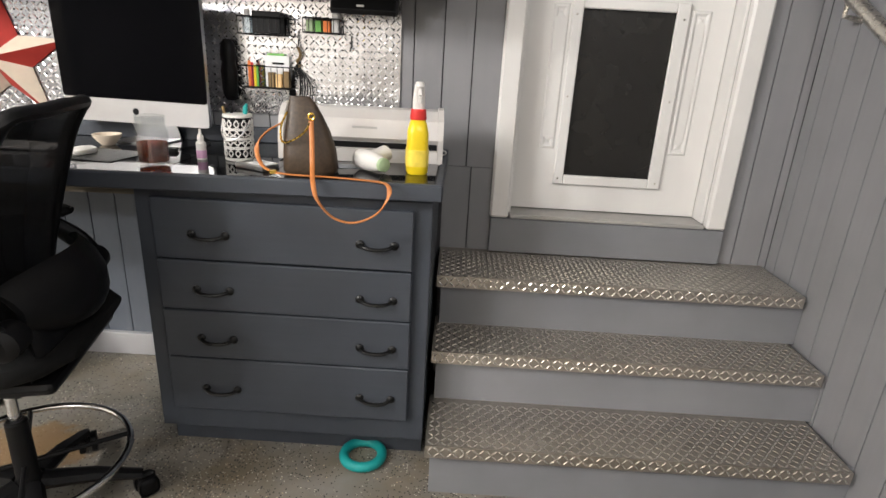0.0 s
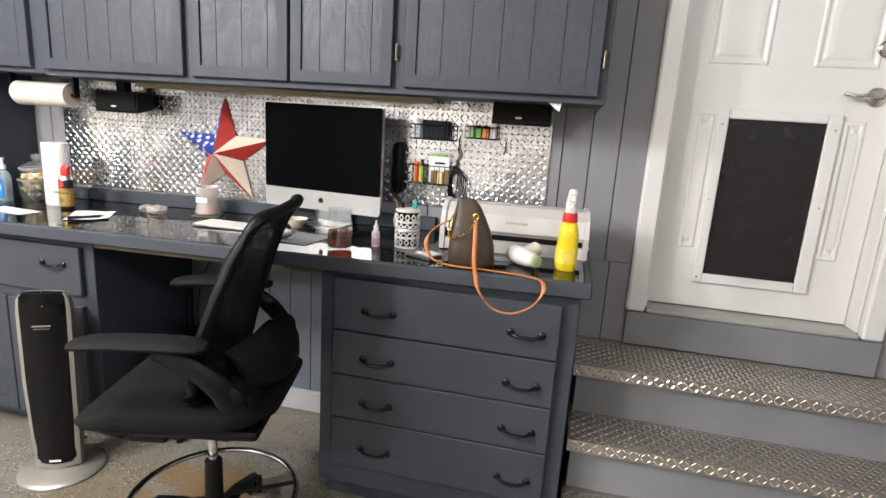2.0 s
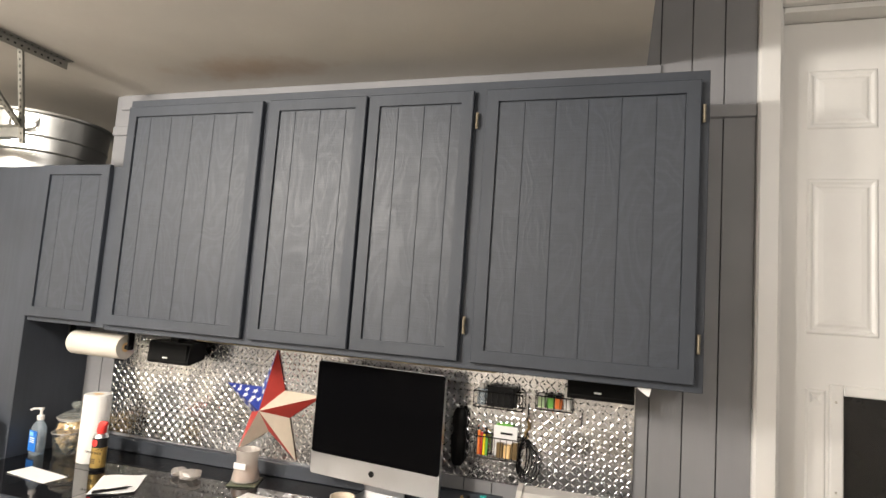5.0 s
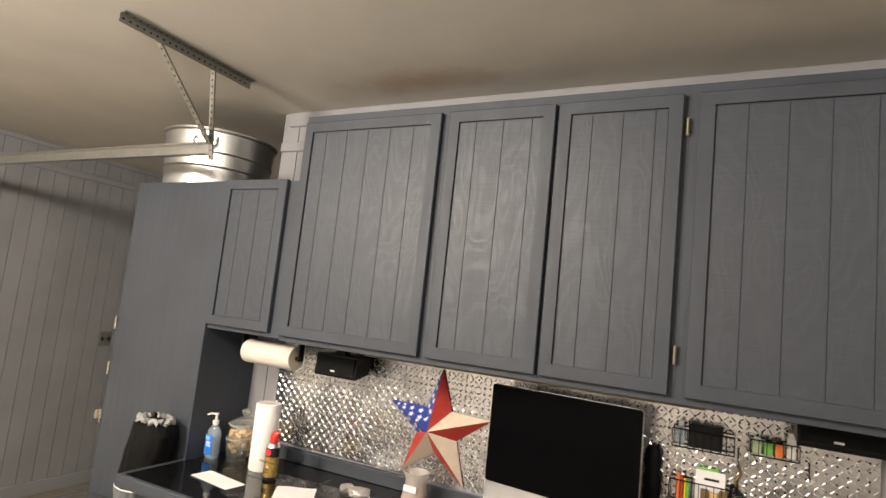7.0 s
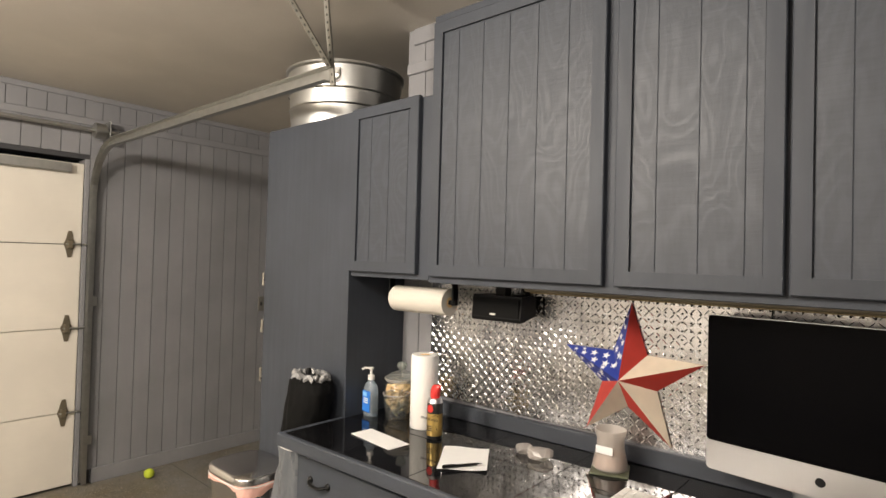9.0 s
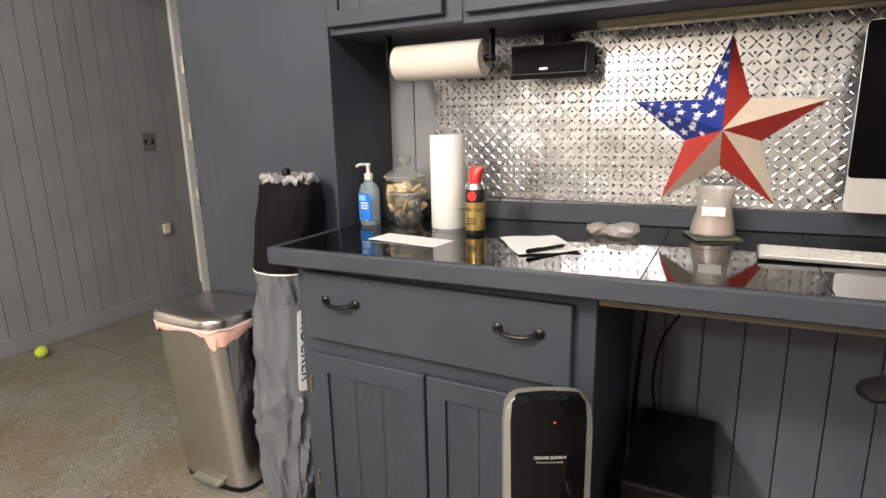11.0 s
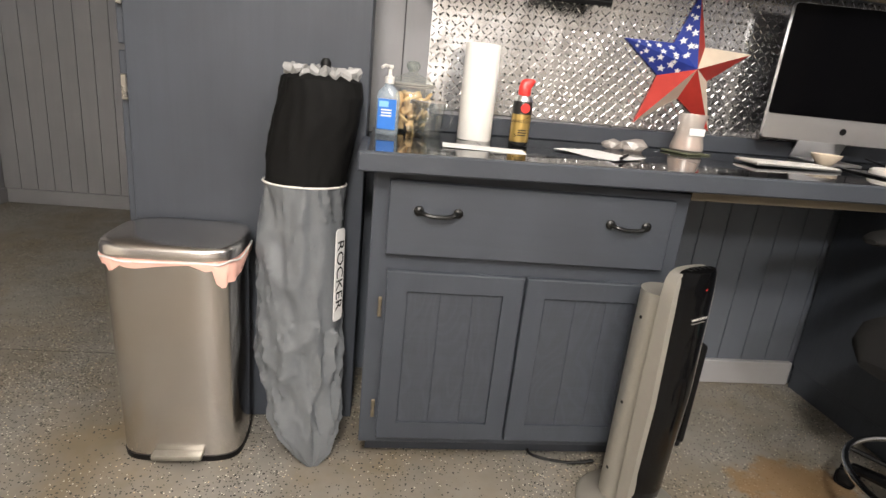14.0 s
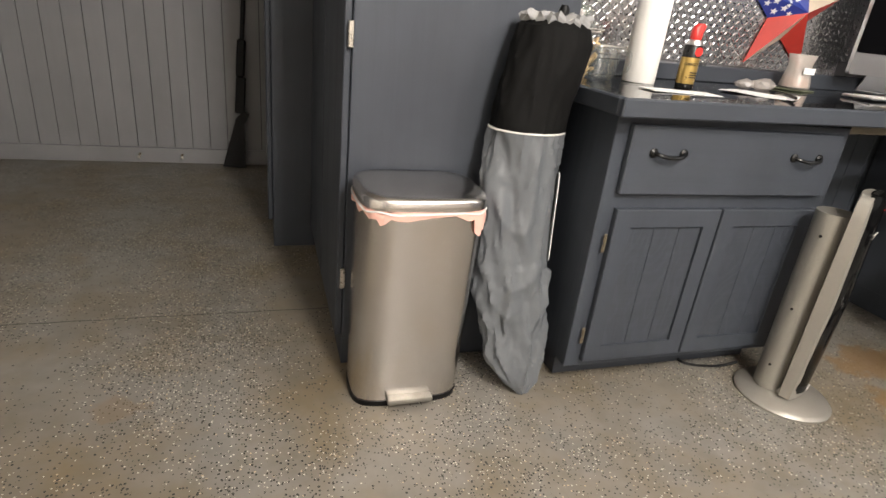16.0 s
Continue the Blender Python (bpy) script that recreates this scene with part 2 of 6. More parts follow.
def tint_patch(m, cx, cy, rx, ry, color, share):
    """A faint irregular tint laid over a paint's own colour."""
    nt = m.node_tree
    b = nt.nodes["Principled BSDF"]
    old = b.inputs["Base Color"].links[0].from_socket
    v = coords(nt)
    mp = nt.nodes.new("ShaderNodeMapping")
    mp.inputs["Location"].default_value = (-cx / rx, -cy / ry, 0)
    mp.inputs["Scale"].default_value = (1 / rx, 1 / ry, 0)
    nt.links.new(v, mp.inputs[0])
    ln = nt.nodes.new("ShaderNodeVectorMath")
    ln.operation = "LENGTH"
    nt.links.new(mp.outputs[0], ln.inputs[0])
    ad = nt.nodes.new("ShaderNodeMath")
    ad.operation = "MULTIPLY_ADD"
    nt.links.new(noise_tex(nt, v, 5, 4, 0.6), ad.inputs[0])
    ad.inputs[1].default_value = 1.0
    nt.links.new(ln.outputs["Value"], ad.inputs[2])
    nt.links.new(mix_rgb(nt, ramp(nt, ad.outputs[0], [(0.6, share), (1.4, 0.0)]), old, color), b.inputs["Base Color"])


# brown tint on the ceiling along the cupboard tops
tint_patch(M_CEIL, -1.75, 1.86, 0.75, 0.24, (0.42, 0.27, 0.16), 0.55)
M_FLOOR = floor_epoxy()
M_TILE = plain("black_gloss_tile", (0.006, 0.006, 0.007), 0.045, 0.0, 0.2, 30)
M_GROUT = plain("dark_grout", (0.05, 0.05, 0.05), 0.8)
M_PLATE = plate_metal("aluminium_tread_plate", (0.70, 0.705, 0.725), 0.17, 0.20)
M_PLATE_W = plate_metal("worn_tread_plate", (0.56, 0.52, 0.465), 0.38, 0.05)
# step lugs are coloured lighter than their sheet to stand for white glints
M_LUGW = plain("glint_lug_metal", (0.86, 0.81, 0.73), 0.2, 0.85, 0.1, 80)
M_LUG = plain("bright_lug_metal", (0.70, 0.705, 0.72), 0.16, 1.0, 0.1, 80)
M_HOLE = plain("hole_dark", (0.01, 0.01, 0.01), 0.9)
M_BLACK = plain("black_plastic", (0.005, 0.005, 0.0055), 0.45, 0.0, 0.2, 80)
M_BLACK.node_tree.nodes["Principled BSDF"].inputs["Specular IOR Level"].default_value = 0.2
M_BLACKG = plain("gloss_black_plastic", (0.004, 0.004, 0.0045), 0.10, 0.0, 0.2, 40)
M_BLACKG.node_tree.nodes["Principled BSDF"].inputs["Specular IOR Level"].default_value = 0.2
M_IRON = plain("black_cast_handle", (0.008, 0.008, 0.008), 0.3, 0.4, 0.2, 60)
M_STEEL = brushed("brushed_steel", (0.66, 0.63, 0.61), 0.20, (1, 1, 0.01), turn=0.25)
M_STEELH = brushed("brushed_steel_lid", (0.70, 0.67, 0.65), 0.2, (0.01, 1, 1))
M_CHROME = plain("chrome", (0.75, 0.75, 0.76), 0.1, 1.0, 0.05, 40)
M_NICKEL = plain("satin_nickel", (0.55, 0.52, 0.47), 0.28, 1.0, 0.1, 60)
M_GALV = brushed("galvanised_steel", (0.58, 0.58, 0.56), 0.24, (0.1, 0.1, 0.1), 1.0, 0.2, 0.05)
M_SILL = plain("dull_sill_metal", (0.42, 0.41, 0.39), 0.45, 0.3, 0.1, 25)
M_BRACE = plain("weathered_angle_steel", (0.30, 0.29, 0.26), 0.45, 0.8, 0.25, 30)
M_HINGE = plain("tarnished_brass", (0.20, 0.17, 0.12), 0.45, 0.6, 0.25, 60)
M_ZINC = plain("zinc_track_steel", (0.48, 0.48, 0.46), 0.4, 1.0, 0.2, 30)


# ---- building helpers ----
def part(name, bm, mat, parent=None, label="", smooth=False):
    me = bpy.data.meshes.new(name)
    bmesh.ops.recalc_face_normals(bm, faces=bm.faces)
    bm.to_mesh(me)
    bm.free()
    me.materials.append(mat)
    if smooth:
        me.shade_smooth()
        me.set_sharp_from_angle(angle=radians(38))
    ob = new(name, me)
    ob.parent = parent
    if label:
        ob["label"] = label
    return ob


def thing(name, label, category, loc=(0, 0, 0), rz=0, group="", kind=""):
    ob = new(name)
    ob.empty_display_size = 0.05
    ob.matrix_world = pose(*loc, 0, 0, rz)
    return tagged(ob, label, category, group, kind)


def box(bm, x0, x1, y0, y1, z0, z1, bev=0.0, seg=1):
    m = Matrix.LocRotScale(((x0 + x1) / 2, (y0 + y1) / 2, (z0 + z1) / 2), None, (abs(x1 - x0), abs(y1 - y0), abs(z1 - z0)))
    vs = bmesh.ops.create_cube(bm, size=1, matrix=m)["verts"]
    if bev:
        es = list({e for v in vs for e in v.link_edges})
        bmesh.ops.bevel(bm, geom=es, offset=bev, segments=seg, affect="EDGES", profile=0.5)
    return bm


def boxes(*rows, bev=0.0, seg=1):
    bm = bmesh.new()
    for r in rows:
        box(bm, *r, bev=bev, seg=seg)
    return bm


def lathe(profile, segs=28, sx=1.0, sy=1.0, bm=None, at=(0, 0, 0)):
    """Turn (radius, height) rows round z; open ends with a radius over zero get closed."""
    bm = bm or bmesh.new()
    rings = []
    for r, z in profile:
        if r < 1e-5:
            rings.append([bm.verts.new((at[0], at[1], at[2] + z))])
        else:
            rings.append([bm.verts.new((at[0] + r * sx * math.cos(2 * math.pi * i / segs), at[1] + r * sy * math.sin(2 * math.pi * i / segs), at[2] + z)) for i in range(segs)])
    for a, b in zip(rings, rings[1:]):
        for i in range(segs):
            j = (i + 1) % segs
            if len(a) == 1 and len(b) > 1:
                bm.faces.new((a[0], b[i], b[j]))
            elif len(b) == 1 and len(a) > 1:
                bm.faces.new((a[i], b[0], a[j]))
            elif len(a) > 1:
                bm.faces.new((a[i], b[i], b[j], a[j]))
    for ring, flip in ((rings[0], True), (rings[-1], False)):
        if len(ring) > 1:
            bm.faces.new(ring[::-1] if flip else ring)
    return bm


def tube(points, radius, segs=8, bm=None, closed=False, flat=1.0):
    """A round (or flattened) bar along points."""
    bm = bm or bmesh.new()
    pts = [Vector(p) for p in points]
    n = len(pts)
    rings = []
    up = Vector((0, 0, 1))
    for i, p in enumerate(pts):
        a = pts[i - 1] if (i or closed) else p
        b = pts[(i + 1) % n] if (i < n - 1 or closed) else p
        t = (b - a).normalized()
        s = t.cross(up)
        if s.length < 1e-3:
            s = t.cross(Vector((0, 1, 0)))
        s.normalize()
        u = s.cross(t)
        r = radius[i] if isinstance(radius, (list, tuple)) else radius
        rings.append([bm.verts.new(p + s * r * math.cos(2 * math.pi * k / segs) + u * r * flat * math.sin(2 * math.pi * k / segs)) for k in range(segs)])
    for i in range(n if closed else n - 1):
        a, b = rings[i], rings[(i + 1) % n]
        for k in range(segs):
            bm.faces.new((a[k], a[(k + 1) % segs], b[(k + 1) % segs], b[k]))
    if not closed:
        bm.faces.new(rings[0][::-1])
        bm.faces.new(rings[-1])
    return bm


def smooth_path(points, steps=6, closed=False):
    pts = [Vector(p) for p in points]
    n = len(pts)
    out = []
    for i in range(n if closed else n - 1):
        p0 = pts[(i - 1) % n] if (closed or i) else pts[0]
        p1, p2 = pts[i], pts[(i + 1) % n]
        p3 = pts[(i + 2) % n] if (closed or i + 2 < n) else pts[-1]
        for k in range(steps):
            t = k / steps
            out.append(0.5 * ((2 * p1) + (p2 - p0) * t + (2 * p0 - 5 * p1 + 4 * p2 - p3) * t * t + (3 * p1 - p0 - 3 * p2 + p3) * t ** 3))
    if not closed:
        out.append(pts[-1])
    return out


def rounded_rect(w, d, r, n=5):
    pts = []
    for cx, cy, a0 in ((w / 2 - r, d / 2 - r, 0), (-w / 2 + r, d / 2 - r, 90), (-w / 2 + r, -d / 2 + r, 180), (w / 2 - r, -d / 2 + r, 270)):
        for k in range(n + 1):
            a = radians(a0 + 90 * k / n)
            pts.append((cx + r * math.cos(a), cy + r * math.sin(a)))
    return pts


def loft(sections, bm=None, cap=True):
    """Skin rings of equal length, each a list of points."""
    bm = bm or bmesh.new()
    rings = [[bm.verts.new(p) for p in s] for s in sections]
    n = len(rings[0])
    for a, b in zip(rings, rings[1:]):
        for i in range(n):
            bm.faces.new((a[i], a[(i + 1) % n], b[(i + 1) % n], b[i]))
    if cap:
        bm.faces.new(rings[0][::-1])
        bm.faces.new(rings[-1])
    return bm


def prism(outline, axis, a, b, bm=None):
    """Extrude a 2D outline along an axis from a to b."""
    put = {"x": lambda p, t: (t, p[0], p[1]), "y": lambda p, t: (p[0], t, p[1]), "z": lambda p, t: (p[0], p[1], t)}[axis]
    return loft([[put(p, a) for p in outline], [put(p, b) for p in outline]], bm)


def words(name, text, size, m, mat, parent, depth=0.0004, label="", align="CENTER"):
    """Raised lettering as a mesh."""
    cu = bpy.data.curves.new(name, "FONT")
    cu.body, cu.size, cu.extrude, cu.align_x, cu.align_y = text, size, depth, align, "CENTER"
    tmp = bpy.data.objects.new(name, cu)
    scene.collection.objects.link(tmp)
    me = bpy.data.meshes.new_from_object(tmp.evaluated_get(bpy.context.evaluated_depsgraph_get()))
    bpy.data.objects.remove(tmp)
    me.name = name
    me.materials.clear()
    me.materials.append(mat)
    ob = new(name, me)
    ob.parent = parent
    ob.matrix_local = m
    if label:
        ob["label"] = label
    return ob


def structure(name, bm, mat, label, category):
    return tagged(part(name, bm, mat), label, category, kind="structure")


# ---- the room ----
XL, XR, YB, YF, YD, ZC, ZH = -5.03, 1.25, -3.4, 4.08, 2.07, 2.55, 3.05
XS = -0.19  # where the low ceiling ends and the stair alcove rises
floor_ob = structure("floor", boxes((XL - 0.15, XR + 0.15, YB - 0.15, YF + 0.15, -0.12, 0)), M_FLOOR, "grey epoxy garage floor with broadcast flakes and brown stains", "floor")
structure("ceiling", boxes((XL - 0.15, XS, YB - 0.15, YF + 0.15, ZC, ZC + 0.12), (XS - 0.02, XS, YB - 0.15, YF + 0.15, ZC + 0.12, ZH), (XS - 0.02, XR + 0.15, YB - 0.15, YD + 0.3, ZH, ZH + 0.12)), M_CEIL, "off-white painted garage ceiling with a raised bay above the steps", "ceiling")

PLANKS = []  # (wall, axis, start, end, fixed coordinate, outward sign, z0, z1)


def wall(name, rows, label):
    return structure(name, boxes(*rows), M_BACK, label, "wall")


# grooved siding stands 12 mm proud of a dark backing, so that the joints are real gaps
B = 0.012
w_desk = wall("wall_north", [(-2.64, 0.235, YD + B, YD + 0.16, 0, ZH), (0.98, XR + 0.15, YD + B, YD + 0.16, 0, ZH), (0.235, 0.98, YD + B, YD + 0.16, 0, 0.68), (0.235, 0.98, YD + B, YD + 0.16, 2.74, ZH)], "grey painted vertical-groove siding wall behind the desk")
w_far = wall("wall_far", [(XL - 0.15, -2.4, YF + B, YF + 0.15, 0, ZC)], "grey painted vertical-groove siding wall at the far end")
w_left = wall("wall_west", [(XL - 0.15, XL - B, 3.915, YF + B, 0, ZC), (XL - 0.15, XL - B, 1.53, 3.155, 0, ZC), (XL - 0.15, XL - B, YB - 0.1, -1.55, 0, ZC), (XL - 0.15, XL - B, -1.55, 1.53, 2.13, ZC), (XL - 0.15, XL - B, 3.155, 3.915, 2.05, ZC)], "grey painted vertical-groove siding wall round the garage door")
w_right = wall("wall_east", [(XR + B, XR + 0.15, YB - 0.1, YD + B, 0, ZH)], "grey painted vertical-groove siding wall beside the steps")
# closing wall out of view, made pale so the tread plate reflects brightly
w_back = structure("wall_south", boxes((XL - 0.15, XR + 0.15, YB - 0.15, YB - B, 0, ZH)), M_CEIL, "plain unseen wall behind the walk, off-white to brighten reflections", "wall")
w_block = wall("wall_behind_wardrobe", [(-2.64, -2.45, YD + 0.16, YF + B, 0, ZC)], "grey wall that closes the recess behind the wardrobe")

PITCH, GAP = 0.104, 0.0042
for w, axis, a, b, fixed, sign, z0, z1, proud in (
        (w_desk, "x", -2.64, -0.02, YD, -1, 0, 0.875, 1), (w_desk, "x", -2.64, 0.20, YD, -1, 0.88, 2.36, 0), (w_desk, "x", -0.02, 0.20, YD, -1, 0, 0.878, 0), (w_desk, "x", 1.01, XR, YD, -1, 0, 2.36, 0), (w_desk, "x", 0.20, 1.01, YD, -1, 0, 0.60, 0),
        (w_desk, "x", -2.64, 0.20, YD, -1, 2.40, ZH, 0.004), (w_desk, "x", 0.20, XR, YD, -1, 2.79, ZH, 0.004),
        (w_far, "x", XL, -2.64, YF, -1, 0.09, 2.36, 0), (w_far, "x", XL, -2.64, YF, -1, 2.40, ZC, 0.004),
        (w_left, "y", 1.53, 3.105, XL, 1, 0.09, 2.36, 0), (w_left, "y", 3.98, YF, XL, 1, 0.09, 2.36, 0), (w_left, "y", YB, -1.55, XL, 1, 0.09, 2.36, 0), (w_left, "y", YB, YF, XL, 1, 2.40, ZC, 0.004), (w_left, "y", -1.55, 1.53, XL, 1, 2.16, 2.36, 0), (w_left, "y", 3.105, 3.98, XL, 1, 2.12, 2.36, 0),
        (w_right, "y", YB, YD, XR, -1, 0, 2.36, 0), (w_right, "y", YB, YD, XR, -1, 2.40, ZH, 0.004)):
    PLANKS.append((w, axis, a, b, fixed, sign, z0, z1, proud))


def strip(name, rows, mat, label, category="trim", bev=0.003):
    return structure(name, boxes(*rows, bev=bev), mat, label, category)


strip("trim_ceiling_north", [(-2.60, -0.14, YD - 0.016, YD + B, 2.478, ZC)], M_TRIM, "grey painted board along the ceiling above the cupboards")
strip("trim_band_north", [(-2.64, 0.165, YD - 0.012, YD + B, 2.352, 2.398), (1.056, XR - 0.001, YD - 0.012, YD + B, 2.352, 2.398)], M_TRIM, "grey painted band where two siding sheets meet")
strip("trim_band_west", [(XL - B, XL + 0.012, YB, YF, 2.352, 2.398)], M_TRIM, "grey painted band where two siding sheets meet")
strip("trim_band_far", [(XL + 0.013, -2.64, YF - 0.012, YF + B, 2.352, 2.398)], M_TRIM, "grey painted band where two siding sheets meet")
strip("trim_band_east", [(XR - 0.012, XR + B, YB, YD - 0.013, 2.352, 2.398)], M_TRIM, "grey painted band where two siding sheets meet")
strip("trim_ceiling_west", [(XL - B, XL + 0.016, YB, YF, 2.515, ZC)], M_TRIM, "thin grey moulding under the ceiling")
strip("baseboard_west", [(XL - B, XL + 0.016, 1.60, 3.098, 0, 0.095), (XL - B, XL + 0.016, 3.987, YF, 0, 0.095), (XL - B, XL + 0.016, YB, -1.62, 0, 0.095)], M_TRIM, "grey painted baseboard", "baseboard")
strip("baseboard_far", [(XL + 0.02, -2.64, YF - 0.016, YF + B, 0, 0.095)], M_TRIM, "grey painted baseboard", "baseboard")
strip("baseboard_desk", [(-1.79, -0.86, YD - 0.02, YD + B, 0, 0.10)], M_BASE, "pale grey baseboard under the desk", "baseboard")

# ---- door up the steps ----
DZ = 0.70
strip("trim_door_casing", [(0.165, 0.235, YD - 0.03, YD + B, 0.698, 2.81), (0.98, 1.052, YD - 0.03, YD + B, 0.698, 2.81), (0.236, 0.979, YD - 0.03, YD + B, 2.735, 2.81)], M_WHITE, "white painted casing round the house door", "door casing", 0.008)
strip("trim_door_jamb", [(0.235, 0.245, YD + 0.004, YD + 0.16, 0.713, 2.735), (0.97, 0.98, YD + 0.004, YD + 0.16, 0.713, 2.735), (0.246, 0.969, YD + 0.004, YD + 0.16, 2.715, 2.735)], M_WHITE, "white painted door jamb", "door jamb", 0.002)
strip("trim_door_sill_board", [(0.170, 1.052, YD - 0.026, YD + B, 0.5615, 0.694)], M_RISER, "grey painted board under the door threshold", "sill board")
strip("trim_threshold", [(0.240, 0.976, YD - 0.022, YD + 0.15, 0.695, 0.712)], M_SILL, "worn metal door threshold", "threshold", 0.004)


def panel_door(name, w, h, panels, mat, label, hole=None):
    """A slab with raised-and-fielded panels on its -y face, origin at its lower left front corner."""
    d = thing(name, label, "door", kind="structure")
    t = 0.04
    rows = [(0, w, 0, t, 0, h)]
    if hole:
        hx0, hx1, hz0, hz1 = hole
        rows = [(0, hx0, 0, t, 0, h), (hx1, w, 0, t, 0, h), (hx0, hx1, 0, t, 0, hz0), (hx0, hx1, 0, t, hz1, h)]
    part("slab", boxes(*rows), mat, d)
    for x0, x1, z0, z1 in panels:
        bm = bmesh.new()
        prof = [(0.0, 0.0), (0.006, -0.005), (0.012, -0.005), (0.022, 0.0015), (0.034, -0.004), (0.05, -0.006)]
        secs = []
        for ins, yy in prof:
            secs.append([(x0 + ins, yy - 0.0005, z0 + ins), (x1 - ins, yy - 0.0005, z0 + ins), (x1 - ins, yy - 0.0005, z1 - ins), (x0 + ins, yy - 0.0005, z1 - ins)])
        loft(secs, bm)
        part("panel", bm, mat, d)
    return d


door = panel_door("door_1", 0.719, 1.995, [(0.09, 0.295, 1.615, 1.82), (0.44, 0.645, 1.615, 1.82), (0.09, 0.295, 0.922, 1.442), (0.44, 0.645, 0.922, 1.442), (0.09, 0.148, 0.235, 0.745), (0.575, 0.645, 0.235, 0.745)], M_WHITE, "white panelled house door with a dark pet-door flap", (0.190, 0.524, 0.134, 0.735))
door.matrix_world = pose(0.248, YD + 0.085, 0.717)
part("pet_door_frame", boxes((0.156, 0.194, -0.016, 0.0, 0.102, 0.765), (0.520, 0.566, -0.016, 0.0, 0.102, 0.765), (0.1945, 0.5195, -0.016, 0.0, 0.102, 0.139), (0.1945, 0.5195, -0.016, 0.0, 0.731, 0.765), bev=0.004), M_WHITE, door, "white plastic pet-door frame with screws")
part("pet_flap", boxes((0.191, 0.523, 0.004, 0.012, 0.135, 0.734)), plain("dark_flap_plastic", (0.015, 0.014, 0.012), 0.25, 0.0, 0.25, 6), door, "dark tinted plastic flap")
for sx in (0.172, 0.546):
    for sz in (0.125, 0.43, 0.71):
        bm = lathe([(0.004, 0), (0.003, 0.002), (0.0, 0.0025)], 8)
        o = part("screw", bm, M_NICKEL, door)
        o.matrix_local = pose(sx, -0.0165, sz, 90)


def lever(parent, m, mirror=1):
    bm = lathe([(0.033, 0), (0.033, 0.006), (0.026, 0.012), (0.012, 0.014), (0.011, 0.04), (0.0, 0.042)], 20)
    o = part("lever_handle", bm, M_NICKEL, parent, "satin nickel lever handle", True)
    o.matrix_local = m
    pts = smooth_path([(0, 0, 0.036), (mirror * 0.03, 0.004, 0.042), (mirror * 0.075, -0.002, 0.042), (mirror * 0.115, 0.006, 0.036)], 5)
    part("grip", tube(pts, [0.009] * 6 + [0.008] * (len(pts) - 6), 8, flat=0.8), M_NICKEL, o, smooth=True)


lever(door, pose(0.655, -0.0, 0.83, 90), -1)
part("deadbolt", lathe([(0.03, 0), (0.03, 0.008), (0.022, 0.016), (0.0, 0.018)], 18), M_NICKEL, door, smooth=True).matrix_local = pose(0.655, 0, 0.99, 90)

# white door in the west wall
door2 = panel_door("door_2", 0.73, 2.0, [(0.10, 0.325, 1.62, 1.84), (0.405, 0.63, 1.62, 1.84), (0.10, 0.325, 0.95, 1.5), (0.405, 0.63, 0.95, 1.5), (0.10, 0.325, 0.2, 0.78), (0.405, 0.63, 0.2, 0.78)], M_WHITE, "white six-panel door with a satin nickel lever")
door2.matrix_world = pose(XL - 0.012, 3.17, 0.03, 0, 0, 90)
lever(door2, pose(0.07, 0, 0.93, 90), 1)
part("deadbolt", lathe([(0.03, 0), (0.03, 0.008), (0.022, 0.016), (0.0, 0.018)], 18), M_NICKEL, door2, smooth=True).matrix_local = pose(0.07, 0, 1.08, 90)
for hz in (0.25, 1.0, 1.75):
    part("hinge", boxes((0.712, 0.734, -0.006, 0.0, hz - 0.045, hz + 0.045), bev=0.002), M_NICKEL, door2)
strip("trim_west_door_casing", [(XL - B, XL + 0.022, 3.095, 3.164, 0, 2.11), (XL - B, XL + 0.022, 3.906, 3.985, 0, 2.11), (XL - B, XL + 0.022, 3.1645, 3.9055, 2.04, 2.11)], M_WHITE, "white painted casing round the side door", "door casing", 0.006)
strip("trim_west_door_threshold", [(XL - 0.1, XL + 0.012, 3.165, 3.905, 0.0, 0.026)], M_BLACK, "black rubber door sweep and threshold", "threshold", 0.002)


# ---- tread plate ----
def lug_rows(u0, u1, v0, v1, pitch):
    """Places and turns of raised lugs on a chequered pattern."""
    nu, nv = int((u1 - u0) / pitch), int((v1 - v0) / pitch)
    du, dv = (u1 - u0) / max(nu, 1), (v1 - v0) / max(nv, 1)
    for i in range(nu):
        for j in range(nv):
            yield u0 + (i + 0.5) * du, v0 + (j + 0.5) * dv, 45 if (i + j) % 2 else -45


def lugs(places, frame_m, length, width, height):
    """Lens-shaped lugs on the plane of frame_m (its z points outwards)."""
    vs, fs = [], []
    for u, v, a in places:
        ca, sa = math.cos(radians(a)), math.sin(radians(a))
        k = len(vs)
        for p, q, h in ((-length / 2, 0, 0), (-length / 4, -width / 2, 0), (length / 4, -width / 2, 0), (length / 2, 0, 0), (length / 4, width / 2, 0), (-length / 4, width / 2, 0), (-length / 5, 0, height), (length / 5, 0, height)):
            vs.append(frame_m @ Vector((u + p * ca - q * sa, v + p * sa + q * ca, h)))
        fs += [(k, k + 1, k + 6), (k + 1, k + 2, k + 7, k + 6), (k + 2, k + 3, k + 7), (k + 3, k + 4, k + 7), (k + 4, k + 5, k + 6, k + 7), (k + 5, k, k + 6)]
    return vs, fs


def raw_part(name, vs, fs, mat, parent, label="", stuff=False):
    me = bpy.data.meshes.new(name)
    me.from_pydata([tuple(v) for v in vs], [], fs)
    me.materials.append(mat)
    ob = new(name, me)
    ob.parent = parent
    if stuff:
        ob["kind"] = "stuff"
    if label:
        ob["label"] = label
    return ob


